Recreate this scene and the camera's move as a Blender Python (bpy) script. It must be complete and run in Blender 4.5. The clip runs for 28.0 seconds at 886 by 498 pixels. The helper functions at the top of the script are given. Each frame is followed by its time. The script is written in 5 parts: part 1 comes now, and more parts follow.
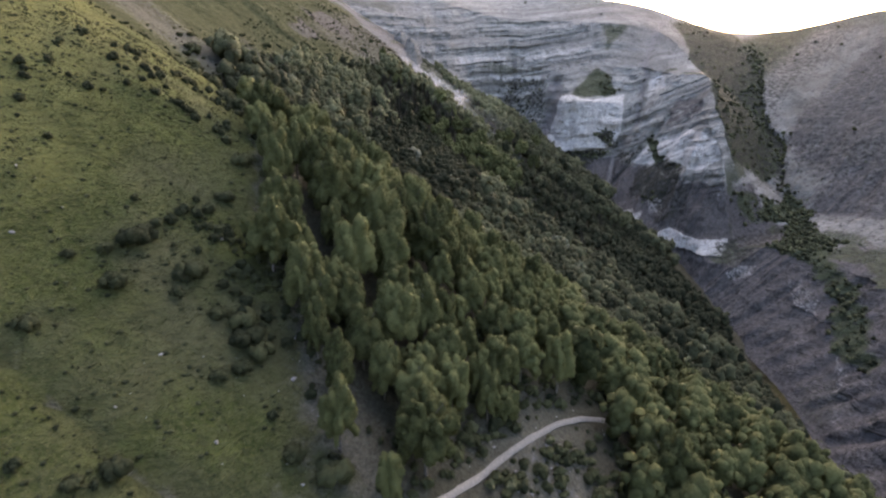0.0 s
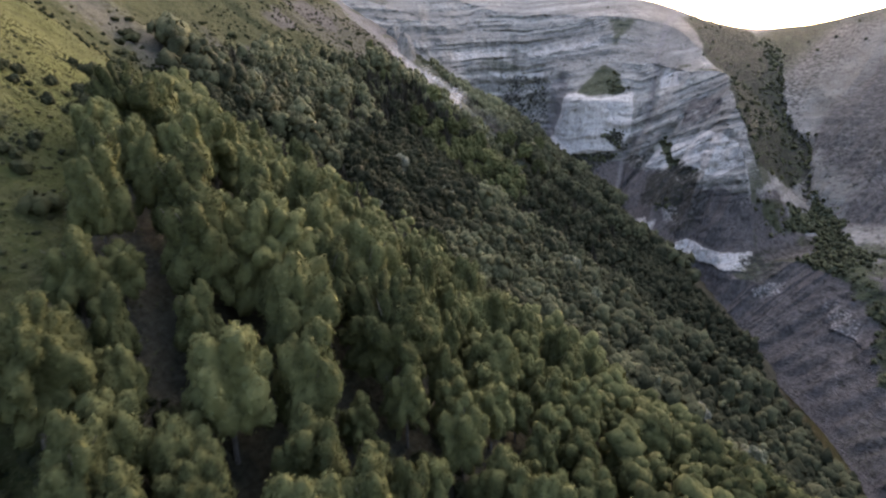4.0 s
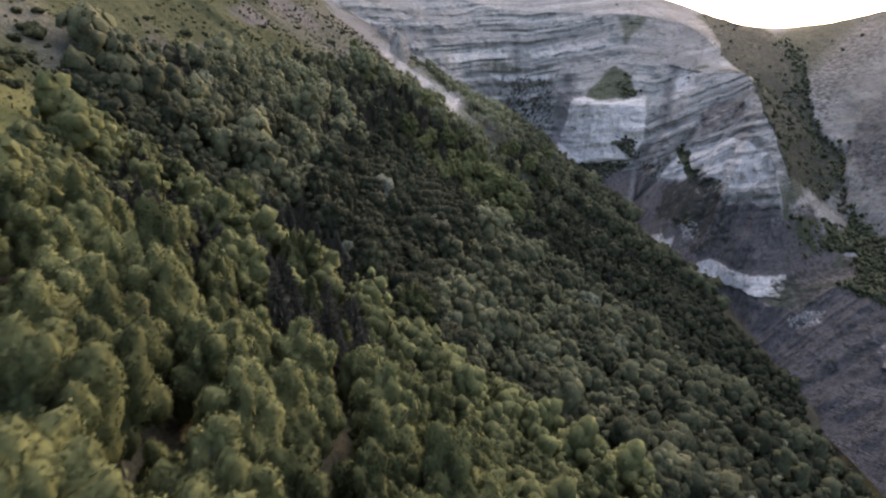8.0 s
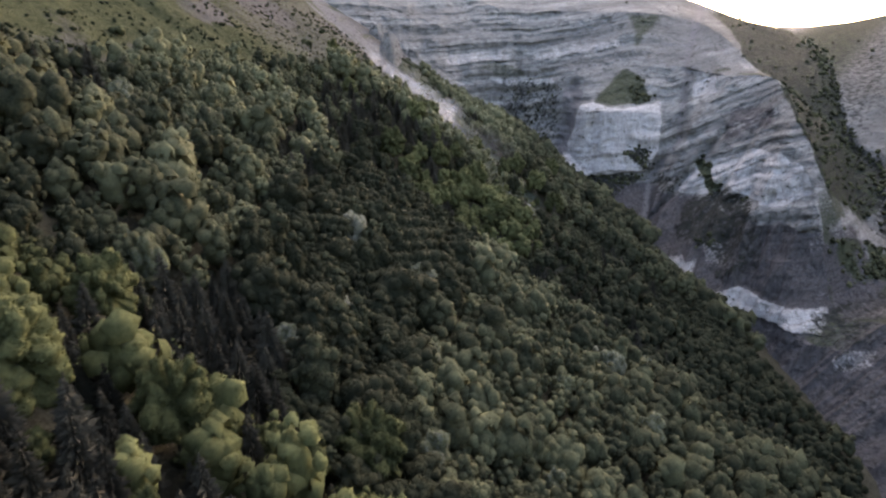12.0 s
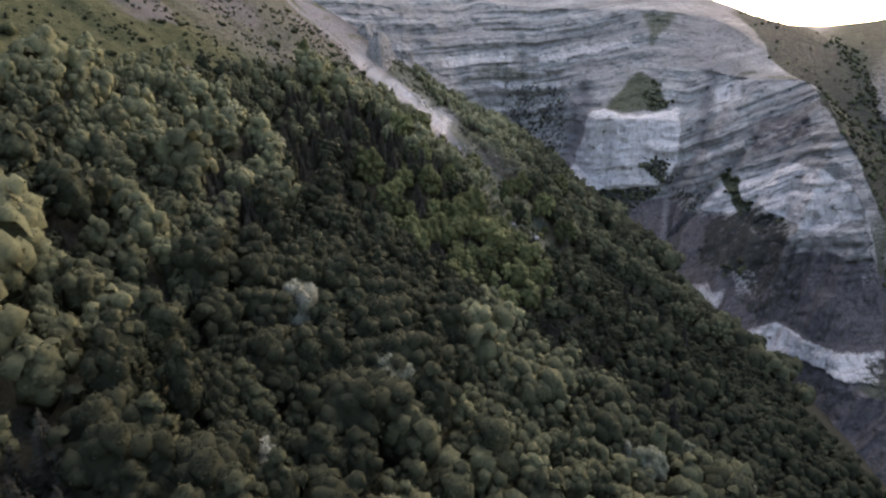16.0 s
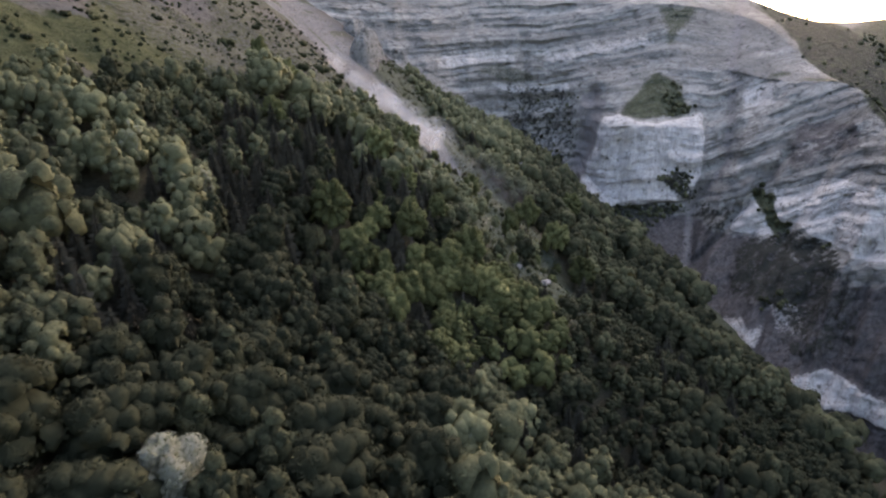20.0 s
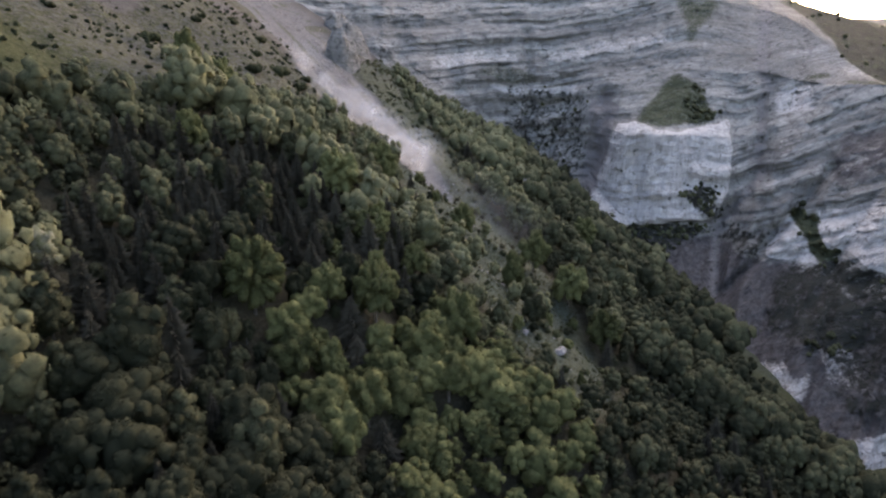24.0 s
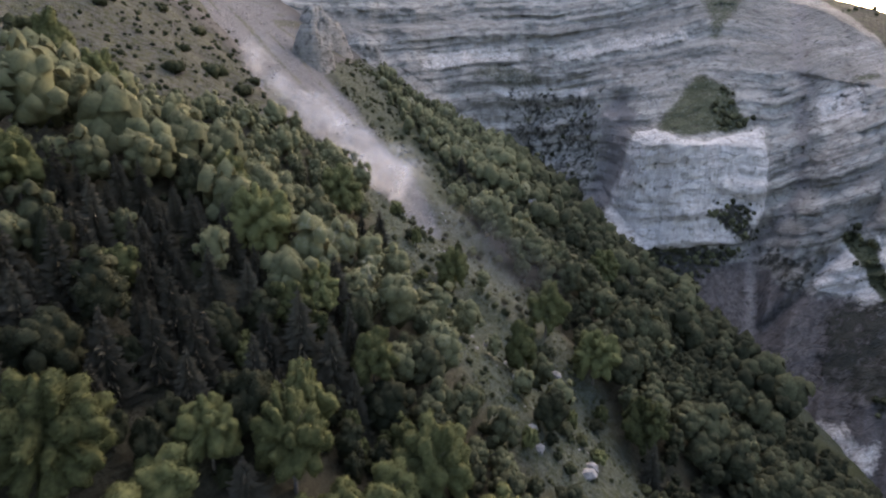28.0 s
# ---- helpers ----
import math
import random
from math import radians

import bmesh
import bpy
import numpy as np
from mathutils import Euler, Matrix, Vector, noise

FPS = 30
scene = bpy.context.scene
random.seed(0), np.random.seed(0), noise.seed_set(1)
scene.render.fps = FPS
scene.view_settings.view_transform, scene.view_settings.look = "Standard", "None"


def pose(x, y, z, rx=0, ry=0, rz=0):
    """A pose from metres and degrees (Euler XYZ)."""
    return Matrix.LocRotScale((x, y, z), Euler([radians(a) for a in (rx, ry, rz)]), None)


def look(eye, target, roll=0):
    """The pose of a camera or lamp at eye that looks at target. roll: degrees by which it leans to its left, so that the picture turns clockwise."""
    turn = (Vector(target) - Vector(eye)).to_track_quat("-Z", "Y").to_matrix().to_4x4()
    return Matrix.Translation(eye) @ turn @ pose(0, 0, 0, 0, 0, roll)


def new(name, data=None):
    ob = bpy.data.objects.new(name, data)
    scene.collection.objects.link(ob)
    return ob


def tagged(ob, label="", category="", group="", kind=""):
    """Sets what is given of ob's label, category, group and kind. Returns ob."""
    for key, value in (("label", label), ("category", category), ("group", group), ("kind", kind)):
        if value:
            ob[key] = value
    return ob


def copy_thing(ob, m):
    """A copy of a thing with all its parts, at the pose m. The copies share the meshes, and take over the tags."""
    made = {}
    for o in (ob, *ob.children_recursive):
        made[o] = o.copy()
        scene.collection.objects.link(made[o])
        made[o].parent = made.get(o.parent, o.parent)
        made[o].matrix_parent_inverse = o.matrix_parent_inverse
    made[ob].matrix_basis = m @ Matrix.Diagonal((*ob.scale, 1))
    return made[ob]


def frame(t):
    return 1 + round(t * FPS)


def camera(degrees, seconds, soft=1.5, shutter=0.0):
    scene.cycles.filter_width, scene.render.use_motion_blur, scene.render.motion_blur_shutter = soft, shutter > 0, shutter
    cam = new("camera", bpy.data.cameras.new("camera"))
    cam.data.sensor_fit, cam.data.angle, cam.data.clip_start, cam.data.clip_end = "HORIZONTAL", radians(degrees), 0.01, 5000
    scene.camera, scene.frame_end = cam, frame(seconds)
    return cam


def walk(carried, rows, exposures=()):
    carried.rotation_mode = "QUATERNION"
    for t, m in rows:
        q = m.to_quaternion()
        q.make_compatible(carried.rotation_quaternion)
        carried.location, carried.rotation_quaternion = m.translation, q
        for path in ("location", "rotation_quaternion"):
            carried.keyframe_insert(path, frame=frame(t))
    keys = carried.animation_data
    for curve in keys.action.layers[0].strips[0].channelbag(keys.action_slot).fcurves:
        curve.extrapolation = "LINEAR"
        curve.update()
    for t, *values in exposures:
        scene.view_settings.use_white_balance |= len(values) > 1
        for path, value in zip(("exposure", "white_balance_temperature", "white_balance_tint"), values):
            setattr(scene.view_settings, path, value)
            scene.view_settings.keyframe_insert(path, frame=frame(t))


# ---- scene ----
import collections

# The camera: a drone gliding level and straight up the valley, z = 0 at its height.
cam = camera(73.76, 28.0, soft=2.3, shutter=0.5)
ROWS = [
    (0, 0.0, 0.0, 0.0, 4.58, -17.61, -0.24), (1, -0.15, 9.36, -0.9, 4.55, -17.7, -0.24),
    (2, -0.27, 18.82, -1.62, 4.51, -17.72, -0.24), (3.5, -0.41, 33.2, -2.42, 4.47, -17.68, -0.2),
    (5.5, -0.53, 52.69, -2.99, 4.53, -17.64, -0.11), (7, -0.57, 67.51, -3.1, 4.54, -17.54, -0.03),
    (9, -0.57, 87.5, -2.91, 4.54, -17.41, 0.08), (11, -0.53, 107.69, -2.43, 4.57, -17.38, 0.08),
    (12.5, -0.47, 122.95, -1.92, 4.59, -17.36, 0.09), (14.5, -0.37, 143.38, -1.15, 4.62, -17.34, 0.1),
    (16, -0.29, 158.74, -0.54, 4.7, -17.34, 0.17), (18, -0.18, 179.23, 0.22, 4.81, -17.34, 0.24),
    (20, -0.07, 199.69, 0.84, 4.87, -17.53, 0.2), (21.5, -0.01, 214.97, 1.16, 4.91, -17.64, 0.16),
    (23.5, 0.05, 235.22, 1.31, 4.87, -17.65, 0.14), (25, 0.06, 250.29, 1.16, 4.85, -17.57, 0.16),
    (26.5, 0.05, 265.22, 0.73, 4.84, -17.5, 0.19), (28, 0.0, 280.0, 0.0, 4.82, -17.43, 0.22)]
walk(cam, [(t, pose(x, y, z, 90 + pitch, roll, yaw)) for t, x, y, z, yaw, pitch, roll in ROWS],
     exposures=[(0, 2.5, 7050, 25), (28, 2.38, 7050, 25)])

# ---- light: the sun has sunk behind the ridge ahead, the whole valley lies in its shade ----
SUN_AZ = 24.0
world = bpy.data.worlds.new("sky")
scene.world = world
world.use_nodes = True
wn = world.node_tree
sky = wn.nodes.new("ShaderNodeTexSky")
sky.sky_type = "NISHITA"
sky.sun_disc = False
sky.sun_elevation = radians(18)
sky.sun_rotation = radians(SUN_AZ)
sky.air_density, sky.dust_density, sky.ozone_density = 1.0, 2.5, 1.0
wn.nodes["Background"].inputs["Strength"].default_value = 0.15
wn.links.new(sky.outputs["Color"], wn.nodes["Background"].inputs["Color"])
sun = new("sun", bpy.data.lights.new("sun", "SUN"))
sun.data.energy, sun.data.angle, sun.data.color = 0.6, radians(45), (1.0, 0.98, 0.94)
sun.matrix_world = look((0, 0, 0), (-math.sin(radians(SUN_AZ)), -math.cos(radians(SUN_AZ)), -1.7))


# ---- small tools ----
def lattice(ix, iy, iz, seed):
    """Repeatable random values from 0 to 1 at whole-numbered places."""
    h = (ix * 73856093) ^ (iy * 19349663) ^ (iz * 83492791) ^ (seed * 2654435761)
    h = (h ^ (h >> 13)) * 1274126177 & 0xFFFFFFFF
    h = (h ^ (h >> 16)) * 2246822519 & 0xFFFFFFFF
    return ((h ^ (h >> 15)) & 0xFFFF) / 65535.0


def vnoise(x, y, z=0.0, seed=1):
    """Smooth noise from 0 to 1 on arrays."""
    x, y, z = np.broadcast_arrays(np.asarray(x, float), np.asarray(y, float), np.asarray(z, float))
    ix, iy, iz = (np.floor(a).astype(np.int64) for a in (x, y, z))
    fx, fy, fz = x - ix, y - iy, z - iz
    fx, fy, fz = (f * f * (3 - 2 * f) for f in (fx, fy, fz))
    total = 0.0
    for dx in (0, 1):
        for dy in (0, 1):
            for dz in (0, 1):
                w = (fx if dx else 1 - fx) * (fy if dy else 1 - fy) * (fz if dz else 1 - fz)
                total = total + w * lattice(ix + dx, iy + dy, iz + dz, seed)
    return total


def fbm(x, y, z=0.0, seed=1, octaves=4):
    total, amp, norm = 0.0, 1.0, 0.0
    for k in range(octaves):
        total = total + amp * vnoise(np.asarray(x) * 2 ** k, np.asarray(y) * 2 ** k, np.asarray(z) * 2 ** k, seed + k)
        norm, amp = norm + amp, amp * 0.5
    return total / norm


def ramp(a, lo, hi):
    f = np.clip((np.asarray(a, float) - lo) / (hi - lo), 0, 1)
    return f * f * (3 - 2 * f)


def mesh_of(name, verts, tris, materials, slots=None, smooth=True, fields=None):
    """A mesh from arrays: corner places, triangles, material slots and per-vertex fields."""
    verts, tris = np.asarray(verts, np.float32), np.asarray(tris, np.int32)
    me = bpy.data.meshes.new(name)
    me.vertices.add(len(verts))
    me.vertices.foreach_set("co", verts.ravel())
    me.loops.add(tris.size)
    me.loops.foreach_set("vertex_index", tris.ravel())
    me.polygons.add(len(tris))
    me.polygons.foreach_set("loop_start", np.arange(0, tris.size, 3, dtype=np.int32))
    me.polygons.foreach_set("loop_total", np.full(len(tris), 3, np.int32))
    if slots is not None:
        me.polygons.foreach_set("material_index", np.asarray(slots, np.int32))
    me.polygons.foreach_set("use_smooth", np.broadcast_to(np.asarray(smooth, bool), len(tris)).copy())
    for key, values in (fields or {}).items():
        att = me.attributes.new(key, "FLOAT", "POINT")
        att.data.foreach_set("value", np.asarray(values, np.float32))
    for m in materials:
        me.materials.append(m)
    me.update(calc_edges=True)
    me.validate()
    return me


def part(name, me, parent, label=""):
    ob = new(name, me)
    ob.parent = parent
    return tagged(ob, label)


def grid_tris(rows, cols):
    i = (np.arange(rows - 1)[:, None] * cols + np.arange(cols - 1)[None, :]).ravel()
    return np.concatenate([np.stack([i, i + 1, i + cols + 1], 1), np.stack([i, i + cols + 1, i + cols], 1)])


# ---- materials ----
def material(name):
    m = bpy.data.materials.new(name)
    m.use_nodes = True
    return m, m.node_tree.nodes, m.node_tree.links, m.node_tree.nodes["Principled BSDF"]


class Net:
    """Short forms for the nodes that the surfaces share."""

    def __init__(self, name, rough=0.9):
        self.m, self.n, self.l, self.bsdf = material(name)
        self.bsdf.inputs["Roughness"].default_value = rough
        self.bsdf.inputs["Specular IOR Level"].default_value = 0.02
        self.pos = self.n.new("ShaderNodeNewGeometry").outputs["Position"]

    def put(self, socket, value):
        if isinstance(value, bpy.types.NodeSocket):
            self.l.new(value, socket)
        else:
            socket.default_value = value

    def noise(self, scale, detail=4.0, rough=0.6, stretch=None, where=None):
        t = self.n.new("ShaderNodeTexNoise")
        t.inputs["Scale"].default_value, t.inputs["Detail"].default_value = scale, detail
        t.inputs["Roughness"].default_value = rough
        where = where or self.pos
        if stretch:
            mp = self.n.new("ShaderNodeMapping")
            mp.inputs["Scale"].default_value = stretch
            self.l.new(where, mp.inputs["Vector"])
            where = mp.outputs["Vector"]
        self.l.new(where, t.inputs["Vector"])
        return t.outputs["Fac"]

    def math(self, op, a, b=0.0):
        t = self.n.new("ShaderNodeMath")
        t.operation = op
        self.put(t.inputs[0], a)
        self.put(t.inputs[1], b)
        return t.outputs[0]

    def fit(self, a, lo, hi, to_lo=0.0, to_hi=1.0):
        t = self.n.new("ShaderNodeMapRange")
        self.put(t.inputs["Value"], a)
        for key, v in zip(("From Min", "From Max", "To Min", "To Max"), (lo, hi, to_lo, to_hi)):
            t.inputs[key].default_value = v
        return t.outputs["Result"]

    def mix(self, f, a, b):
        t = self.n.new("ShaderNodeMix")
        t.data_type = "RGBA"
        self.put(t.inputs["Factor"], f)
        for s, v in ((t.inputs["A"], a), (t.inputs["B"], b)):
            self.put(s, v if isinstance(v, bpy.types.NodeSocket) else (*v, 1.0))
        return t.outputs["Result"]

    def field(self, key):
        t = self.n.new("ShaderNodeAttribute")
        t.attribute_name = key
        return t.outputs["Fac"]

    def finish(self, colour, height=None, strength=0.5, distance=0.3):
        self.put(self.bsdf.inputs["Base Color"], colour)
        if height is not None:
            b = self.n.new("ShaderNodeBump")
            b.inputs["Strength"].default_value, b.inputs["Distance"].default_value = strength, distance
            self.l.new(height, b.inputs["Height"])
            self.l.new(b.outputs["Normal"], self.bsdf.inputs["Normal"])
        return self.m


def leaf_material(name, dark, light, pale):
    net = Net(name, 0.75)
    island = net.n.new("ShaderNodeNewGeometry").outputs["Random Per Island"]
    who = net.n.new("ShaderNodeObjectInfo").outputs["Random"]
    tone = net.math("ADD", net.field("tone"), net.math("MULTIPLY", net.math("SUBTRACT", who, 0.5), 0.36))
    tone = net.math("ADD", tone, net.math("MULTIPLY", net.math("SUBTRACT", island, 0.5), 0.16))
    tone = net.math("ADD", tone, net.fit(net.noise(1.7, 3.0), 0.3, 0.7, -0.15, 0.15))
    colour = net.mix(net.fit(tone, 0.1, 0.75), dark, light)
    colour = net.mix(net.fit(tone, 0.85, 1.1), colour, pale)
    bump = net.n.new("ShaderNodeBump")
    bump.inputs["Strength"].default_value, bump.inputs["Distance"].default_value = 0.7, 0.3
    net.l.new(net.noise(3.0, 5.0, 0.75, (1.5, 1.5, 0.7)), bump.inputs["Height"])
    net.l.new(bump.outputs["Normal"], net.bsdf.inputs["Normal"])
    net.put(net.bsdf.inputs["Base Color"], colour)
    thin = net.n.new("ShaderNodeBsdfTranslucent")
    net.l.new(colour, thin.inputs["Color"])
    both = net.n.new("ShaderNodeMixShader")
    both.inputs["Fac"].default_value = 0.14
    net.l.new(net.bsdf.outputs["BSDF"], both.inputs[1])
    net.l.new(thin.outputs["BSDF"], both.inputs[2])
    net.l.new(both.outputs["Shader"], net.n["Material Output"].inputs["Surface"])
    return net.m


LEAF_BIRCH = leaf_material("birch_leaves", (0.023, 0.028, 0.013), (0.108, 0.116, 0.05), (0.15, 0.16, 0.088))
LEAF_MIXED = leaf_material("mixed_leaves", (0.025, 0.028, 0.017), (0.11, 0.115, 0.063), (0.18, 0.185, 0.145))
NEEDLES = leaf_material("conifer_needles", (0.026, 0.025, 0.019), (0.066, 0.063, 0.047), (0.075, 0.073, 0.055))
SCRUB = leaf_material("scrub_leaves", (0.022, 0.026, 0.015), (0.058, 0.063, 0.032), (0.12, 0.12, 0.07))

net = Net("bark", 0.9)
grain = net.noise(3.0, 5.0, 0.6, (6, 6, 1))
BARK = net.finish(net.mix(net.fit(grain, 0.35, 0.65), (0.05, 0.043, 0.036), (0.14, 0.13, 0.115)), grain, 0.4, 0.05)

# grass, bare earth, scree and slide tracks of the slope
net = Net("slope_ground", 0.95)
fine, mid, wide = net.noise(2.2, 6.0, 0.7), net.noise(0.35, 5.0, 0.6), net.noise(0.06, 4.0, 0.55)
grass = net.mix(net.fit(mid, 0.35, 0.65), (0.022, 0.03, 0.01), (0.05, 0.06, 0.021))
grass = net.mix(net.fit(fine, 0.45, 0.7), grass, (0.066, 0.069, 0.032))
grass = net.mix(net.fit(wide, 0.45, 0.62, 0.0, 0.55), grass, (0.058, 0.057, 0.036))
grass = net.mix(net.fit(net.noise(0.9, 5.0, 0.7), 0.52, 0.66, 0.0, 0.7), grass, (0.03, 0.034, 0.016))
# the brighter light on the upper meadow, put into the grass as a paler yellow
grass = net.mix(net.math("MULTIPLY", net.field("uphill_light"), net.fit(mid, 0.3, 0.6, 0.45, 0.9)), grass, (0.088, 0.092, 0.036))
earth = net.mix(net.fit(fine, 0.3, 0.7), (0.042, 0.042, 0.031), (0.118, 0.114, 0.092))
stones = net.n.new("ShaderNodeTexVoronoi")
stones.inputs["Scale"].default_value = 1.4
net.l.new(net.pos, stones.inputs["Vector"])
scree = net.mix(net.fit(fine, 0.3, 0.7), (0.055, 0.057, 0.058), (0.115, 0.118, 0.12))
scree = net.mix(net.fit(stones.outputs["Distance"], 0.1, 0.5, 0.5, 0.0), scree, (0.17, 0.174, 0.176))
scree = net.mix(net.field("rust"), scree, net.mix(mid, (0.048, 0.046, 0.042), (0.088, 0.084, 0.077)))
edge = net.math("MULTIPLY", net.math("SUBTRACT", net.noise(0.5, 6.0, 0.7), 0.5), 1.1)
edge2 = net.math("MULTIPLY", net.math("SUBTRACT", net.noise(0.9, 6.0, 0.7), 0.5), 1.1)
colour = net.mix(net.fit(net.math("ADD", net.field("grass"), edge), 0.35, 0.65), earth, grass)
moor = net.mix(net.fit(mid, 0.35, 0.65), (0.024, 0.028, 0.013), (0.048, 0.053, 0.026))
moor = net.mix(net.fit(fine, 0.5, 0.72), moor, (0.07, 0.07, 0.046))
colour = net.mix(net.math("MULTIPLY", net.field("moor"), net.fit(net.math("ADD", net.field("grass"), edge), 0.3, 0.6)), colour, moor)
litter = net.mix(net.fit(fine, 0.3, 0.7), (0.026, 0.024, 0.018), (0.062, 0.06, 0.04))
colour = net.mix(net.field("wood"), colour, litter)
grey = net.mix(net.fit(fine, 0.3, 0.7), (0.03, 0.038, 0.027), (0.082, 0.09, 0.074))
grey = net.mix(net.fit(net.noise(0.7, 6.0, 0.7), 0.45, 0.6, 0.0, 0.85), grey, (0.03, 0.037, 0.018))
colour = net.mix(net.fit(net.math("ADD", net.field("scree"), edge2), 0.35, 0.65), colour, scree)
colour = net.mix(net.field("clearing"), colour, grey)
treads = net.noise(0.8, 4.0, 0.6, (0.35, 0.35, 2.2))
GROUND = net.finish(colour, net.math("ADD", net.math("ADD", fine, net.math("MULTIPLY", treads, 1.6)), net.math("MULTIPLY", mid, 2.2)), 0.9, 0.42)

# limestone and shale of the mountain
net = Net("banded_rock", 0.92)
sep = net.n.new("ShaderNodeSeparateXYZ")
net.l.new(net.pos, sep.inputs[0])
join = net.n.new("ShaderNodeCombineXYZ")
net.l.new(net.math("MULTIPLY", sep.outputs["X"], 0.03), join.inputs[0])
net.l.new(net.math("MULTIPLY", sep.outputs["Y"], 0.03), join.inputs[1])
net.l.new(net.math("ADD", net.field("bed"), net.math("MULTIPLY", net.noise(0.12, 4.0, 0.6), 3.0)), join.inputs[2])
coarse = net.noise(0.16, 2.0, 0.5, where=join.outputs[0])
thin = net.noise(0.95, 3.0, 0.65, where=join.outputs[0])
fine, mid = net.noise(0.9, 7.0, 0.7), net.noise(0.12, 5.0, 0.6)
bands = net.math("ADD", net.math("MULTIPLY", coarse, 0.5), net.math("MULTIPLY", thin, 0.5))
bands = net.math("ADD", bands, net.math("MULTIPLY", net.math("SUBTRACT", fine, 0.5), 0.14))
streak0 = net.noise(0.35, 6.0, 0.7, (1.2, 1.2, 0.5))
rock = net.mix(net.fit(bands, 0.42, 0.58), (0.148, 0.145, 0.132), (0.36, 0.354, 0.323))
rock = net.mix(net.field("plain"), rock, net.mix(net.fit(streak0, 0.3, 0.7), (0.085, 0.083, 0.073), (0.15, 0.146, 0.131)))
rock = net.mix(net.fit(net.noise(0.05, 5.0, 0.65), 0.35, 0.65, 0.0, 0.6), rock, (0.235, 0.23, 0.213))
streak = net.noise(0.5, 5.0, 0.65, (1.4, 1.4, 0.12))
pale = net.mix(net.fit(streak, 0.35, 0.65), (0.395, 0.374, 0.348), (0.56, 0.534, 0.5))
pale = net.mix(net.fit(thin, 0.36, 0.44, 0.25, 0.0), pale, (0.33, 0.30, 0.275))
shale = net.mix(net.fit(net.noise(0.5, 6.0, 0.7, (1.2, 1.2, 0.35)), 0.3, 0.7), (0.05, 0.047, 0.046), (0.118, 0.11, 0.107))
gravel = net.mix(net.fit(net.noise(0.8, 6.0, 0.7, (1.6, 1.6, 0.2)), 0.3, 0.7), (0.15, 0.142, 0.137), (0.235, 0.222, 0.213))
dots = net.fit(net.math("ADD", net.math("MULTIPLY", net.field("dots"), 0.34), net.noise(0.33, 5.0, 0.62)), 0.62, 0.78)
green = net.mix(net.fit(mid, 0.35, 0.65), (0.034, 0.043, 0.024), (0.064, 0.072, 0.044))
green = net.mix(net.fit(fine, 0.45, 0.7), green, (0.074, 0.079, 0.053))
crack = net.n.new("ShaderNodeTexVoronoi")
crack.feature = "DISTANCE_TO_EDGE"
crack.inputs["Scale"].default_value = 1.0
squash = net.n.new("ShaderNodeCombineXYZ")
jitter = net.math("MULTIPLY", net.noise(0.35, 4.0, 0.6), 1.6)
net.l.new(net.math("ADD", net.math("MULTIPLY", sep.outputs["X"], 0.16), jitter), squash.inputs[0])
net.l.new(net.math("ADD", net.math("MULTIPLY", sep.outputs["Y"], 0.16), jitter), squash.inputs[1])
net.l.new(net.math("MULTIPLY", net.field("bed"), 0.34), squash.inputs[2])
net.l.new(squash.outputs[0], crack.inputs["Vector"])
split = net.fit(crack.outputs["Distance"], 0.0, 0.07, 1.0, 0.0)
rock = net.mix(net.math("MULTIPLY", net.math("MULTIPLY", split, 0.4), net.math("SUBTRACT", 1.0, net.field("plain"))), rock, (0.10, 0.093, 0.09))
bricks = net.n.new("ShaderNodeTexBrick")
for key, value in (("Scale", 1.0), ("Mortar Size", 0.012), ("Mortar Smooth", 0.6), ("Brick Width", 0.62), ("Row Height", 0.34)):
    bricks.inputs[key].default_value = value
wall = net.n.new("ShaderNodeCombineXYZ")
bend = net.math("MULTIPLY", net.math("SUBTRACT", net.noise(0.25, 4.0, 0.6), 0.5), 0.22)
net.l.new(net.math("ADD", net.math("MULTIPLY", sep.outputs["X"], 0.1), bend), wall.inputs[0])
net.l.new(net.math("ADD", net.math("MULTIPLY", net.field("bed"), 0.1), bend), wall.inputs[1])
net.l.new(wall.outputs[0], bricks.inputs["Vector"])
joints = net.math("MULTIPLY", bricks.outputs["Fac"], net.fit(net.noise(0.2, 3.0), 0.4, 0.6, 0.15, 0.75))
pale = net.mix(joints, pale, (0.24, 0.218, 0.2))
stain = net.fit(net.noise(0.3, 5.0, 0.7, (1.0, 1.0, 0.14)), 0.5, 0.66, 0.0, 0.6)
rock = net.mix(stain, rock, (0.14, 0.127, 0.117))
pale = net.mix(net.math("MULTIPLY", stain, 0.4), pale, (0.36, 0.325, 0.295))
seam = net.fit(net.noise(1.9, 2.0, 0.5, where=join.outputs[0]), 0.60, 0.66, 0.0, 0.55)
rock = net.mix(seam, rock, (0.11, 0.103, 0.10))
rough = net.math("MULTIPLY", net.math("SUBTRACT", fine, 0.5), 1.2)
rough2 = net.math("MULTIPLY", net.math("SUBTRACT", net.noise(0.25, 6.0, 0.7), 0.5), 1.3)
colour = net.mix(net.fit(net.math("ADD", net.field("shale"), rough2), 0.35, 0.65), rock, shale)
colour = net.mix(net.fit(net.math("ADD", net.field("pale"), net.math("MULTIPLY", rough, 0.5)), 0.4, 0.6), colour, pale)
colour = net.mix(net.fit(net.math("ADD", net.field("gravel"), net.math("MULTIPLY", rough, 0.5)), 0.35, 0.65), colour, gravel)
colour = net.mix(net.fit(net.math("ADD", net.field("green"), rough), 0.35, 0.65), colour, green)
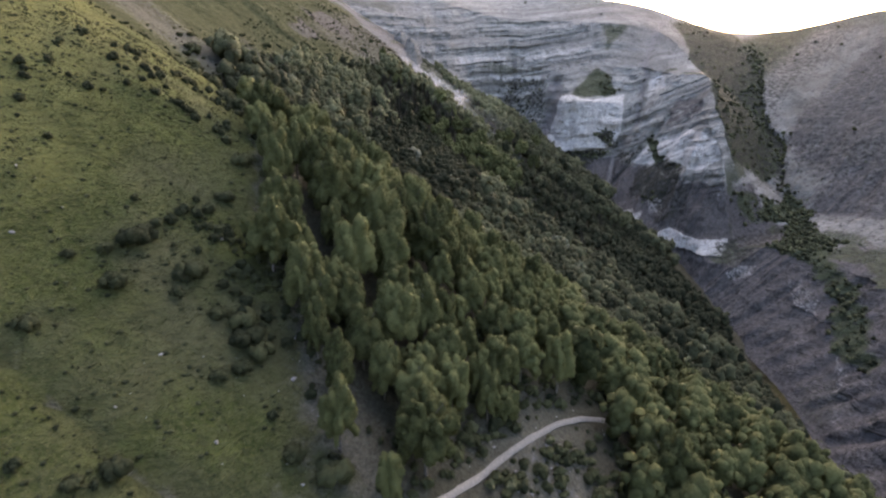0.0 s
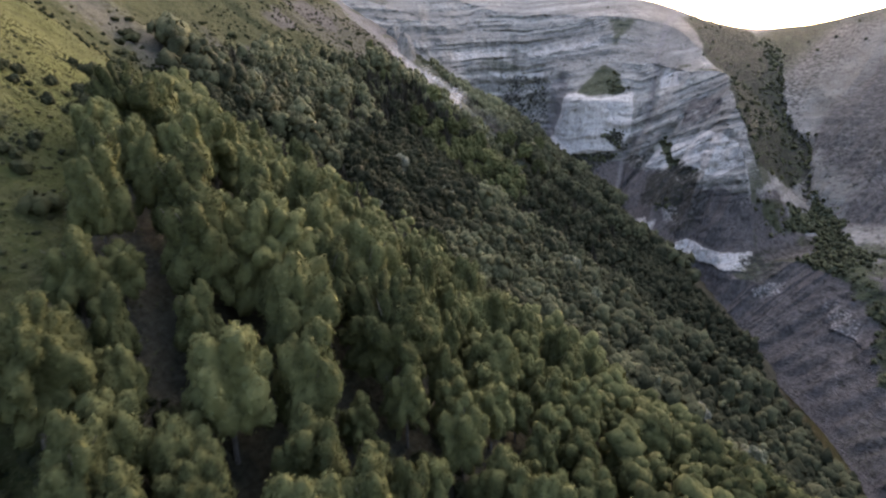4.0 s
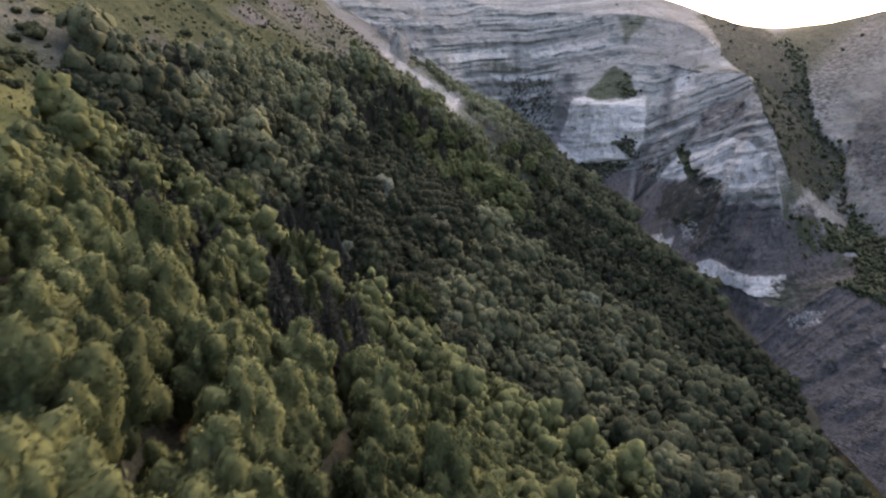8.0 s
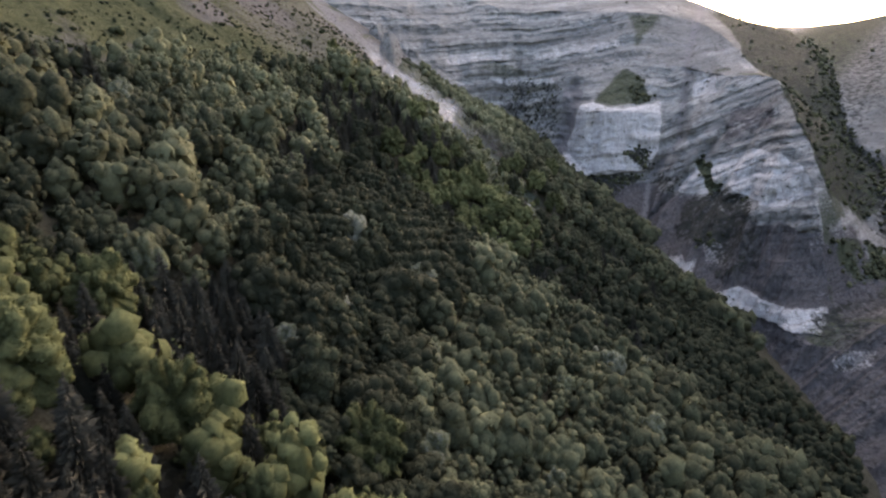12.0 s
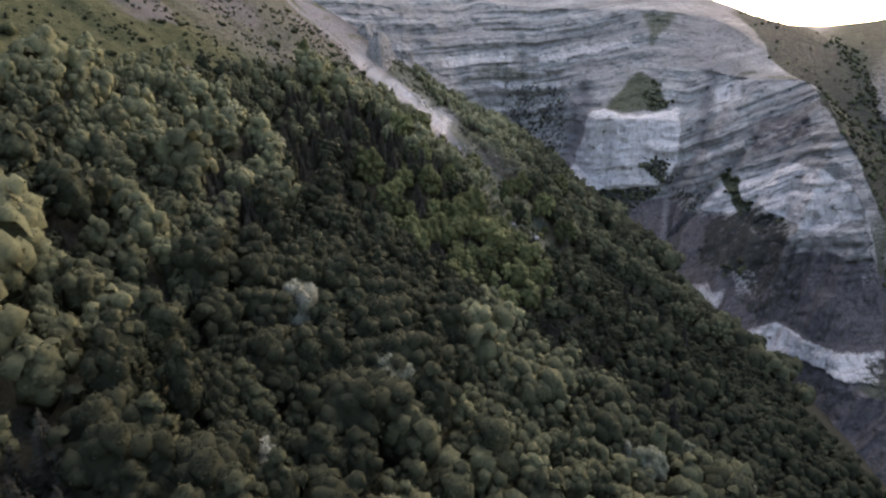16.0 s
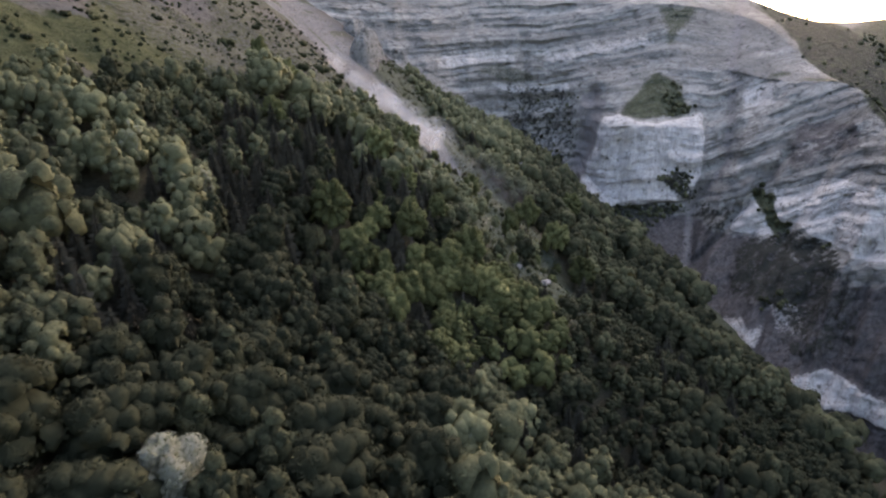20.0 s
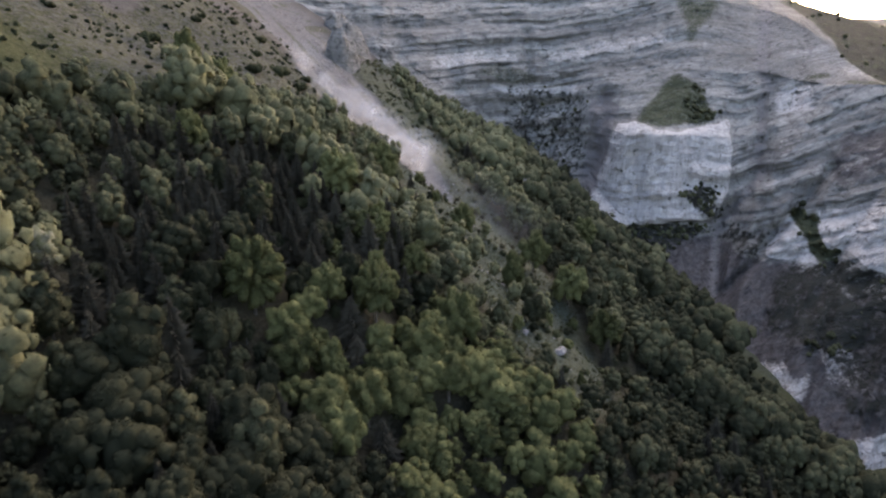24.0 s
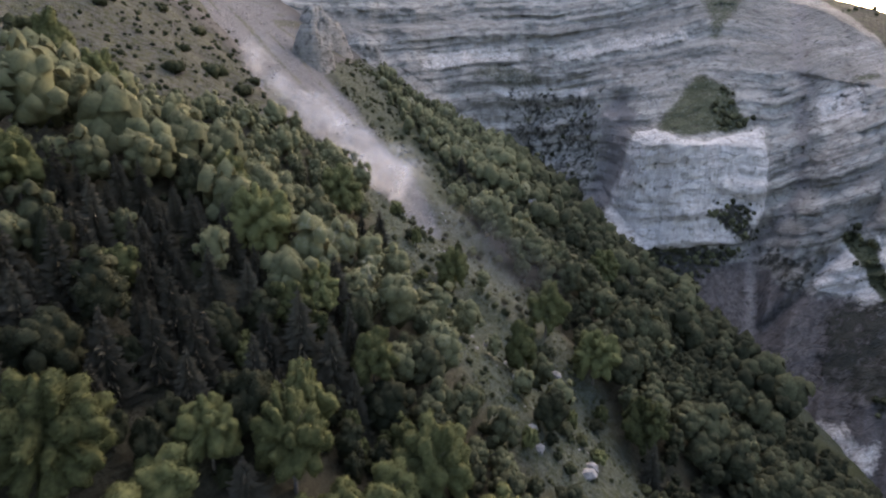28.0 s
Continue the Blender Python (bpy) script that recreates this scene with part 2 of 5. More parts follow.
colour = net.mix(dots, colour, net.mix(mid, (0.026, 0.028, 0.024), (0.05, 0.05, 0.043)))
relief = net.math("ADD", net.math("MULTIPLY", net.math("SUBTRACT", bands, net.math("MULTIPLY", split, 0.25)), 2.0), net.math("MULTIPLY", net.math("ADD", fine, streak), 0.55))
relief = net.math("SUBTRACT", relief, net.math("MULTIPLY", joints, 0.3))
ROCK = net.finish(colour, relief, 0.9, 1.0)

net = Net("trodden_path", 0.95)
fine = net.noise(3.0, 6.0, 0.7)
PATH_DIRT = net.finish(net.mix(net.fit(fine, 0.3, 0.7), (0.12, 0.112, 0.1), (0.205, 0.196, 0.178)), fine, 0.6, 0.05)

net = Net("pale_stone", 0.9)
fine = net.noise(1.5, 6.0, 0.7)
STONE = net.finish(net.mix(net.fit(fine, 0.3, 0.7), (0.12, 0.117, 0.112), (0.27, 0.262, 0.25)), fine, 0.6, 0.1)

# drifting dust, thin enough to see through, thinning out to its rims
net = Net("rockfall_dust", 1.0)
net.put(net.bsdf.inputs["Base Color"], (0.8, 0.8, 0.8, 1))
glow = net.n.new("ShaderNodeBsdfTranslucent")
glow.inputs["Color"].default_value = (0.8, 0.8, 0.8, 1)
soft_mix = net.n.new("ShaderNodeMixShader")
soft_mix.inputs["Fac"].default_value = 0.5
net.l.new(net.bsdf.outputs["BSDF"], soft_mix.inputs[1])
net.l.new(glow.outputs["BSDF"], soft_mix.inputs[2])
clear = net.n.new("ShaderNodeBsdfTransparent")
both = net.n.new("ShaderNodeMixShader")
net.l.new(net.math("MULTIPLY", net.field("dense"), net.fit(net.noise(0.22, 5.0, 0.6), 0.36, 0.66, 0.1, 1.0)), both.inputs["Fac"])
net.l.new(clear.outputs["BSDF"], both.inputs[1])
net.l.new(soft_mix.outputs["Shader"], both.inputs[2])
net.l.new(both.outputs["Shader"], net.n["Material Output"].inputs["Surface"])
DUST = net.m


# ---- the valley side: one sheet ----
def swell(y):
    """Spurs and hollows along the valley side."""
    ys = (-300, 30, 45, 60, 72, 86, 100, 129, 160, 205, 240, 280, 300, 320, 343, 380, 440, 520, 900)
    zs = (-8, -7, -2, 4, 8, 11.5, 9, 1, -12, -22, -20, -18, -14, -7, -2, 1, 6, 8, 12)
    return sum(np.interp(np.asarray(y, float) + d, ys, zs) for d in (-6, -2, 2, 6)) / 4


TRAIL_X = (-20, -13, -8, -4.5, -1.4, 3.2, 7.8, 12, 16.3, 19.5)
TRAIL_Y = (37, 42, 47, 51.3, 55.4, 62.0, 67.7, 72.5, 76.2, 78.0)


def ribs_at(x, y):
    """Low ribs and troughs that run down the slope, 0 to 1."""
    return fbm(np.asarray(y) / 17 + 0.012 * np.asarray(x), np.asarray(x) / 110, 0, 25, 3)


def ground_z(x, y):
    x, y = np.asarray(x, float), np.asarray(y, float)
    z = -47 - 0.66 * x + swell(y)
    z = z + 5.0 * (fbm(x / 45, y / 45, 0, 11, 3) - 0.5) + 1.0 * (fbm(x / 9, y / 9, 0, 21, 3) - 0.5)
    z = z + 4.2 * (fbm(x / 20 + y / 60, y / 16, 0, 27, 3) - 0.5) * ramp(x, -36, -48) * (1 - ramp(y, 110, 150))
    ditch = np.interp(x, (-60, -41, -35, -30.7, -26, -18), (44, 42.3, 40.6, 39.7, 39.4, 38))
    z = z - 1.7 * np.exp(-((y - ditch) / 1.0) ** 2) * ramp(x, -62, -45) * (1 - ramp(x, -22, -16))
    z = z + 1.5 * (fbm(x / 7, y / 7, 0, 29, 2) - 0.5) * ramp(x, -24, -32) * (1 - ramp(y, 110, 150))
    walk_y = np.interp(x, TRAIL_X, TRAIL_Y)
    off = (y - walk_y) * 0.66
    z = z + np.exp(-(off / 1.1) ** 4) * 0.5 * off * ramp(x, -24, -16) * (1 - ramp(x, 18, 22))
    z = z + 7.0 * (ribs_at(x, y) - 0.5) * ramp(y, 120, 180) * (1 - ramp(y, 470, 520))
    z = z + (2.6 * np.exp(-((y - 326 - 0.25 * (x + 8)) / 8) ** 2) - 3.2 * np.exp(-((y - 296 - 0.25 * (x + 20)) / 9) ** 2)) * ramp(x, -60, -42) * (1 - ramp(x, 30, 50))
    floor = -205 + 0.45 * np.maximum(x - 320, 0)
    return np.maximum(z, floor)


def slide_mask(x, y):
    """The rock slide: a chute down the slope, narrowing to its foot."""
    x, y = np.asarray(x, float), np.asarray(y, float)
    left = np.interp(x, (-160, -89, -68, -54, -41, -22, -12), (500, 465, 439, 420, 416, 408, 405))
    right = np.interp(x, (-160, -100, -77, -51, -36, -22, -12), (640, 560, 530, 479, 457, 432, 412))
    wob = 8 * (fbm(x / 12, y / 12, 0, 5, 3) - 0.5)
    return ramp(y + wob, left - 3, left + 3) * (1 - ramp(y + wob, right - 3, right + 3)) * (1 - ramp(x, -14, -8))


def tree_edge(y):
    """The upper edge of the wood, as x."""
    ys = (20, 49, 52, 61, 68, 90, 130, 177, 221, 240, 262, 280, 300, 320, 336, 351, 365, 386, 400, 415, 425)
    xs = (-4, -10, -16, -21, -28, -37, -48, -74, -102, -108, -98, -89, -87, -77, -71, -62, -65, -54, -46, -38, -31)
    return np.interp(y, ys, xs)


def spaced(lo, hi, dense_lo, dense_hi, step, coarse):
    return np.concatenate([np.arange(lo, dense_lo, coarse), np.arange(dense_lo, dense_hi, step), np.arange(dense_hi, hi + 1, coarse)])


gx, gy = spaced(-700, 900, -140, 140, 1.5, 25), spaced(-500, 1500, 20, 520, 1.5, 25)
X, Y = np.meshgrid(gx, gy)
Z = ground_z(X, Y)
slide = slide_mask(X, Y)
upper = ramp(X, tree_edge(Y) + 4, tree_edge(Y) - 6)
meadow = upper * (1 - ramp(Y + 0.12 * X, 150, 215)) + 0.0 * X
bare = upper * ramp(Y + 0.12 * X, 185, 260)
patch = fbm(X / 26, Y / 26, 0, 41, 4)
bare_scree = bare * ((0.1 + 0.38 * ramp(Y, 325, 360)) + 0.6 * ramp(patch, 0.5, 0.62)) * ramp(X, -130, -98)
rubble = 0.45 * np.exp(-(((X + 6 + 0.45 * (Y - 385)) / 15) ** 2 + ((Y - 385) / 34) ** 2))
cut = 0.5 * np.exp(-(((X - 9) / 9) ** 2 + ((Y - 62) / 9) ** 2))
streaks = ramp(fbm((0.75 * X + 0.66 * Y) / 4.5, (0.66 * X - 0.75 * Y) / 22, 0, 45, 3), 0.56, 0.66)
scree_f = np.clip(np.maximum.reduce([slide * (1 - 0.62 * streaks), bare_scree, rubble, cut * 0.8]), 0, 1)
ditch_f = 0.7 * np.exp(-((Y - np.interp(X, (-60, -41, -35, -30.7, -26, -18), (44, 42.3, 40.6, 39.7, 39.4, 38))) / 0.7) ** 2) * ramp(X, -62, -45) * (1 - ramp(X, -22, -16))
grass_f = np.clip(np.maximum.reduce([meadow * (0.55 + 0.5 * (1 - ramp(X, -30, -14))), bare * 0.65, 0.45 * ramp(Y, 400, 440), 0.5 * np.exp(-(((X + 6 + 0.45 * (Y - 385)) / 17) ** 2 + ((Y - 388) / 40) ** 2))]) + 0.18 - ditch_f - 0.16 * ramp(X, -27, -17) * (Y < 70), 0, 1)
rust_f = bare * (1 - slide) * (0.75 + 0.25 * ramp(patch, 0.4, 0.55))
clear_f = np.exp(-(((X + 1 + 0.45 * (Y - 385)) / 19) ** 2 + ((Y - 386) / 44) ** 2))
wood_f = (1 - ramp(clear_f, 0.3, 0.6)) * (1 - upper) * (Y < 425) * (1 - scree_f) * ramp(X, tree_edge(Y) + 1, tree_edge(Y) + 9) * (1 - 0.7 * np.exp(-(((X - 9) / 10) ** 2 + ((Y - 62) / 12) ** 2)))
outside = np.maximum(ramp(X + 16 * (fbm(X / 12, Y / 12, 0, 73, 3) - 0.5), 148, 160), 1 - ramp(Y + 10 * (fbm(X / 12, Y / 12, 0, 75, 3) - 0.5), 34, 44)) * (X > 0)
wood_f = wood_f * (1 - outside)
grass_f = np.maximum(grass_f, 0.8 * outside)
Z = Z - 1.6 * slide * (0.6 + 0.8 * fbm(X / 7, Y / 7, 0, 71, 3))
verts = np.stack([X, Y, Z], -1).reshape(-1, 3)
# meadow painted lighter uphill, where more of the evening sky reaches it
tagged(new("ground", mesh_of("ground", verts, grid_tris(len(gy), len(gx)), [GROUND], None, True,
           {"grass": grass_f.ravel(), "scree": scree_f.ravel(), "rust": rust_f.ravel(), "wood": wood_f.ravel(), "clearing": np.clip(1.1 * ramp(clear_f, 0.2, 0.5) + 0.8 * ramp(Y, 425, 445) * (X > -60), 0, 0.92).ravel() * (1 - slide).ravel(), "uphill_light": (ramp(-X + 9 * (patch - 0.5), 42, 62) * (1 - ramp(Y, 170, 230))).ravel(), "moor": ramp(Y + 0.1 * X, 140, 200).ravel()})),
       "steep grassy valley side with bare scree and a slide chute", "ground", kind="structure")


# ---- the mountain: profiles from the gorge up to the ridge, seen from above the gorge head ----
AXIS = (0.0, 280.0)
PROFILES = []


def profile(bearing, *steps):
    """One cut through the mountain: distance from the axis and height at gorge, foot, wall foot, wall head, shoulder, crest, behind, ridge."""
    PROFILES.append((bearing, steps))


profile(-40, 270, 20, 290, 34, 310, 48, 335, 66, 360, 80, 420, 105, 520, 130, 760, 150)
profile(-14, 275, -8, 292, 4, 300, 10, 318, 26, 335, 40, 390, 70, 480, 92, 760, 120)
profile(-7, 265, -24, 285, -12, 296, -6, 315, 10, 332, 26, 372, 55, 470, 85, 760, 116)
profile(2, 285, -70, 310, -56, 322, -46, 332, -5, 345, 12, 375, 42, 470, 80, 760, 112)
profile(8, 275, -76, 298, -58, 312, -44, 326, -12, 342, 10, 372, 40, 460, 78, 760, 108)
profile(12, 225, -86, 252, -74, 266, -66, 275, -34, 322, 2, 368, 38, 450, 68, 760, 96)
profile(17.5, 215, -104, 250, -80, 255, -74, 264, -31, 314, -4, 362, 38, 450, 63, 760, 84)
profile(23, 210, -114, 240, -92, 262, -78, 292, -34, 322, -2, 392, 34, 470, 52, 700, 56)
profile(26.5, 195, -121, 226, -94, 253, -72, 278, -38, 311, -6, 371, 24, 470, 38, 660, 42)
profile(30, 180, -128, 212, -96, 244, -66, 264, -42, 300, -10, 350, 8, 450, 28, 620, 34)
profile(36, 165, -132, 200, -98, 226, -76, 250, -50, 304, -8, 326, -14, 450, 6, 600, 37)
profile(43, 158, -138, 182, -114, 200, -80, 228, -38, 239, -29, 330, -46, 372, -20, 560, 50)
profile(50, 155, -142, 172, -122, 178, -104, 206, -60, 211, -56, 262, -84, 330, -38, 520, 54)
profile(57, 150, -146, 165, -132, 172, -122, 190, -116, 215, -112, 255, -98, 310, -52, 480, 60)
profile(66, 148, -150, 168, -136, 185, -122, 203, -107, 230, -104, 262, -92, 310, -58, 460, 60)
profile(82, 148, -156, 172, -140, 186, -130, 210, -112, 235, -102, 265, -84, 310, -54, 450, 62)
profile(120, 160, -170, 180, -160, 200, -140, 230, -115, 255, -100, 290, -70, 340, -30, 480, 62)

bearings = np.array([b for b, _ in PROFILES])
steps = np.array([s for _, s in PROFILES], float).reshape(len(PROFILES), 8, 2)
phi = np.concatenate([np.arange(-36, -18, 0.6), np.arange(-18, 70, 0.2), np.arange(70, 120, 0.8)])
counts = (28, 46, 70, 60, 60, 40, 30)
s_at = np.concatenate([k + np.arange(n) / n for k, n in enumerate(counts)] + [np.array([7.0])])


def along(column):
    """Smooths one control line over the bearings."""
    return sum(np.interp(phi + d, bearings, column) for d in (-2.0, -1.0, 0.0, 1.0, 2.0)) / 5


R8 = np.stack([along(steps[:, k, 0]) for k in range(8)], 1)
Z8 = np.stack([along(steps[:, k, 1]) for k in range(8)], 1)
k0 = np.minimum(s_at.astype(int), 6)
f = s_at - k0
R = R8[:, k0] * (1 - f) + R8[:, k0 + 1] * f
H = Z8[:, k0] * (1 - f) + Z8[:, k0 + 1] * f
PH = np.radians(phi)[:, None] + 0 * R
mx, my = AXIS[0] + R * np.sin(PH), AXIS[1] + R * np.cos(PH)
dr, dz = np.gradient(R, axis=1), np.gradient(H, axis=1)
steep = ramp(np.abs(dz) / (np.hypot(dr, dz) + 1e-6), 0.35, 0.75)

# beds of harder and softer stone stand out and back
fold = np.interp(np.degrees(PH), (-15, -7, 0, 5, 18, 24, 30, 40, 60, 90), (-6, -4, 0, 0, 12, 9, 21, 42, 62, 80))
bedding = H - fold + 9 * (fbm(mx / 60, my / 60, 0, 7, 3) - 0.5)
beds = 0.6 * (vnoise(bedding / 5.5, mx / 60, my / 60, 31) - 0.5) + 0.4 * (vnoise(bedding / 2.1, mx / 40, my / 40, 33) - 0.5)
beds = np.tanh(5 * beds) * 0.5
gully = 1 - np.abs(2 * fbm(np.degrees(PH) / 5.0, H / 90, 0, 17, 4) - 1)
lumps = fbm(mx / 14, my / 14, H / 14, 51, 4) - 0.5
ravine = np.interp(H, (-110, -87, -72, -51, -9, 38), (24.4, 24.4, 24.2, 26.6, 25.6, 24.0))
ravine = np.exp(-((np.degrees(PH) + 1.2 * (fbm(H / 12, 0, 0, 3, 2) - 0.5) - ravine) / 0.9) ** 2)


def groove(width, *line):
    """A gully down the face along bearing and height."""
    b, z = np.array(line[0::2], float), np.array(line[1::2], float)
    k = np.argsort(z)
    at = np.interp(H, z[k], b[k]) + 0.8 * (fbm(H / 9, width, 0, 13, 2) - 0.5)
    inside = ramp(H, z.min() - 4, z.min() + 4) * (1 - ramp(H, z.max() - 4, z.max() + 4))
    return np.exp(-((np.degrees(PH) - at) / width) ** 2) * inside


chute = groove(1.0, 11.4, -14, 11.2, -30, 10.2, -56, 9.2, -80)
cuts = np.maximum.reduce([chute, groove(0.6, 33, -40, 29.4, -71, 25.4, -98), 0.8 * groove(0.8, 7.5, -8, 6.6, -34, 5.5, -62), 0.7 * groove(0.5, 3.0, 20, 3.5, -20, 3, -48),
                          0.7 * groove(0.7, 27.5, 20, 28.5, -10, 27, -50), 0.7 * groove(0.7, 38, -30, 36, -60, 34, -92), 0.6 * groove(0.5, 16, -74, 15, -100)])
small = fbm(mx / 3.5, my / 3.5, H / 3.5, 57, 3) - 0.5
fade = ramp(s_at, 0, 0.6)[None, :] * (1 - ramp(s_at, 6.2, 7.0)[None, :])
ribs = 1 - np.abs(2 * fbm(np.degrees(PH) / 3.2 + H / 60, H / 120, 0, 19, 3) - 1)
back_of = ramp(np.degrees(PH), 42, 50) * ramp(s_at, 4.6, 5.2)[None, :]
back = ramp(np.degrees(PH), 40, 50) * ramp(s_at, 4.6, 5.4)[None, :]
low_right = ramp(np.degrees(PH), 54, 60) * (1 - ramp(s_at, 3.0, 3.6)[None, :])
arc = np.degrees(PH) * 4.4
joint = arc + 5 * (fbm(mx / 15, my / 15, H / 15, 41, 3) - 0.5)
floor_at = bedding + 3 * (fbm(mx / 12, my / 12, H / 12, 43, 3) - 0.5)


def blocks(wide, high, seed):
    """Jointed blocks of one bed, each standing out or back by chance."""
    row = np.floor(floor_at / high)
    shift = lattice(row.astype(np.int64), 0 * row.astype(np.int64), 0 * row.astype(np.int64), seed)
    return lattice(np.floor(joint / wide + 7 * shift).astype(np.int64), row.astype(np.int64), 0 * row.astype(np.int64), seed + 1) - 0.5


jointed = 3.4 * blocks(7.0, 8.0, 301) + 1.8 * blocks(3.0, 3.2, 305)
soft_bed = ramp(H + 0.5 * (14 * (fbm(np.degrees(PH) / 3, H / 14, 5, 63, 3) - 0.5)), -74, -86)
hard = steep * (1 - 0.8 * soft_bed)
flutes = 1 - np.abs(2 * fbm(np.degrees(PH) / 1.7 + H / 130, H / 150, 0, 47, 3) - 1)
push = fade * (5.0 * (flutes - 0.72) * soft_bed + hard * (1 - back_of) * 0.6 * jointed + 15.0 * low_right * (1 - np.abs(2 * fbm(np.degrees(PH) / 3.4 - H / 40, H / 110, 3, 23, 4) - 1) - 0.7) + 10.0 * back * (ribs - 0.75)
               + hard * (4.6 * (1 - 0.75 * back_of) * beds + 1.4 * small) + (2 + 4 * steep) * lumps + 9.0 * (gully - 0.75) * (0.3 + steep) - 5.0 * ravine - 6.0 * cuts)

DEG = np.degrees(PH)
mz = H
warp = 2.2 * (fbm(DEG / 3, H / 14, 0, 61, 3) - 0.5)
warpz = 14 * (fbm(DEG / 3, H / 14, 5, 63, 3) - 0.5)


ragged = 1.3 * (fbm(mx / 5, my / 5, H / 5, 67, 3) - 0.5)


def patch_of(*corners, rag=1.0, blur=9):
    """A patch of the face whose outline is given as bearing and height, corner by corner, with a ragged edge."""
    b, z = DEG + rag * (0.45 * warp + ragged), H + rag * (0.35 * warpz + 4 * ragged)
    p = np.array(corners, float).reshape(-1, 2)
    inside = np.zeros(b.shape, bool)
    for (b0, z0), (b1, z1) in zip(p, np.roll(p, -1, 0)):
        cross = (z0 > z) != (z1 > z)
        inside ^= cross & (b < (b1 - b0) * (z - z0) / (z1 - z0 + 1e-9) + b0)
    f = inside.astype(float)
    for _ in range(blur):
        g = f.copy()
        g[1:-1, 1:-1] = (f[1:-1, 1:-1] * 2 + f[:-2, 1:-1] + f[2:, 1:-1] + f[1:-1, :-2] + f[1:-1, 2:]) / 6
        f = g
    return f


S = s_at[None, :] + 0 * R
patch = fbm(mx / 22, my / 22, mz / 22, 81, 4)
front = 1 - ramp(S, 4.2, 4.6)
block = patch_of(13, -29, 14.6, -27, 18.8, -31, 22.4, -28, 23, -26, 24, -37, 24.4, -59, 23.2, -70, 20, -72, 15.8, -75, 10.8, -76, 10.6, -62, 12.2, -40, rag=0.45, blur=3)
ledge = patch_of(40.6, -116, 43.8, -110, 50, -111, 56.4, -109, 58.5, -119, 52, -119, 43.2, -123, rag=0.15, blur=2)
slab = patch_of(70, -120, 72, -118.5, 79.5, -125, 82, -133, 74.5, -129, rag=0.25, blur=4)
pale_f = np.maximum.reduce([
    block, 0.62 * ledge, 0.42 * slab, 0.42 * (1 - ramp(S, 4.2, 4.6)) * patch_of(49.6, -65, 51.6, -66, 54.2, -88, 52.4, -91, rag=0.8), 0.55 * patch_of(83.5, -132, 85.5, -133, 104, -156, 102.5, -159, rag=0.5),
    0.5 * patch_of(82, -138, 84.5, -137, 86, -145, 84, -147), 0.46 * patch_of(34, -95, 39, -92, 42, -104, 38, -106), patch_of(28.6, -79, 30, -62, 31, -60, 33.8, -76),
    0.9 * front * patch_of(32, -60, 38.4, -46, 46, -50, 50, -62, 46, -72, 40.2, -72, 37.6, -71, 35, -70, 33, -66),
    0.5 * patch_of(4.8, 7, 11, 13, 17.6, 19, 17.8, 11, 11, 4, 5.2, -3),
    0.52 * patch_of(-7.4, -6, -6.6, 5, -1.4, 9, 2.8, 8, 2.6, 1, -0.8, -1), 0.7 * patch_of(-2.4, -13, 1.4, -12, 8.6, -11, 8.6, -17, 1.4, -18),
    0.6 * patch_of(29.4, -109, 36, -103, 36.6, -113, 33.4, -115), 0.34 * ramp(S, 5.2, 5.5) * patch_of(49.6, -63, 58, -54, 66, -62, 66, -74, 59.4, -66, 52.2, -77),
    0.6 * patch_of(26.5, -10, 30, -8, 30.5, -22, 27, -24), 0.45 * patch_of(60, -122, 64, -119, 66, -126, 62, -130),
    0.3 * ramp(DEG, 60, 64) * ramp(H, -112, -118) * ramp(fbm(mx / 9, my / 9, mz / 22, 83, 4), 0.52, 0.62)])
shale_f = np.maximum.reduce([
    ramp(H + 0.5 * warpz, -74, -84) * (1 - ramp(DEG, 57, 66)) * front, 0.62 * patch_of(32.2, -26, 38.4, -24, 39.3, -37, 36, -42, 34.1, -50, 33, -44),
    # last term: the low right wall painted darker, for the shade of the gully notch
    0.95 * ramp(H + 0.4 * warpz, -124, -131), 0.95 * ramp(DEG, 57, 62) * ramp(H + 0.5 * warpz, -98, -110), 0.62 * ramp(DEG, 45, 50) * ramp(S, 5.2, 5.6), 0.62 * ramp(DEG, 54, 60) * ramp(S, 4.6, 5.0) * (1 - ramp(H, -70, -50))])
gravel_f = np.maximum.reduce([
    patch_of(9.8, -17, 13, -22, 12, -44, 10.6, -76, 8.4, -78, 10, -54, 9.8, -31),
    0.34 * patch_of(43.6, -101, 50, -90, 53.5, -84, 60, -95, 67.8, -107, 66.4, -124, 60, -114, 54.8, -106),
    0.6 * ravine, 0.9 * chute, 0.15 * ramp(DEG, 44, 50) * ramp(S, 5.6, 6.2) * ramp(patch, 0.4, 0.6)])
bush_gully = patch_of(53, -83, 55, -89, 61, -100, 69, -104, 84, -121, 97, -138, 91, -141, 85, -133, 72, -113, 65, -110, 56, -102, rag=0.7)
gully_at = np.interp(DEG, (30, 37, 43, 49.5, 53), (6.6, 5.8, 5.1, 5.3, 5.0)) + 0.12 * warp
spur_end = 1 - ramp(DEG + ragged, 49.5, 52)
grass_from = np.interp(DEG, (22, 28, 34, 38), (5.6, 5.2, 4.4, 3.75)) + 0.1 * warp
side_grass = ramp(S, grass_from, grass_from + 0.3) * (1 - ramp(S, gully_at - 0.1, gully_at + 0.15)) * ramp(DEG, 22, 28) * spur_end
side_gully = np.exp(-((S - gully_at) / 0.13) ** 2) * ramp(DEG, 33, 37) * (1 - ramp(DEG, 52, 54))
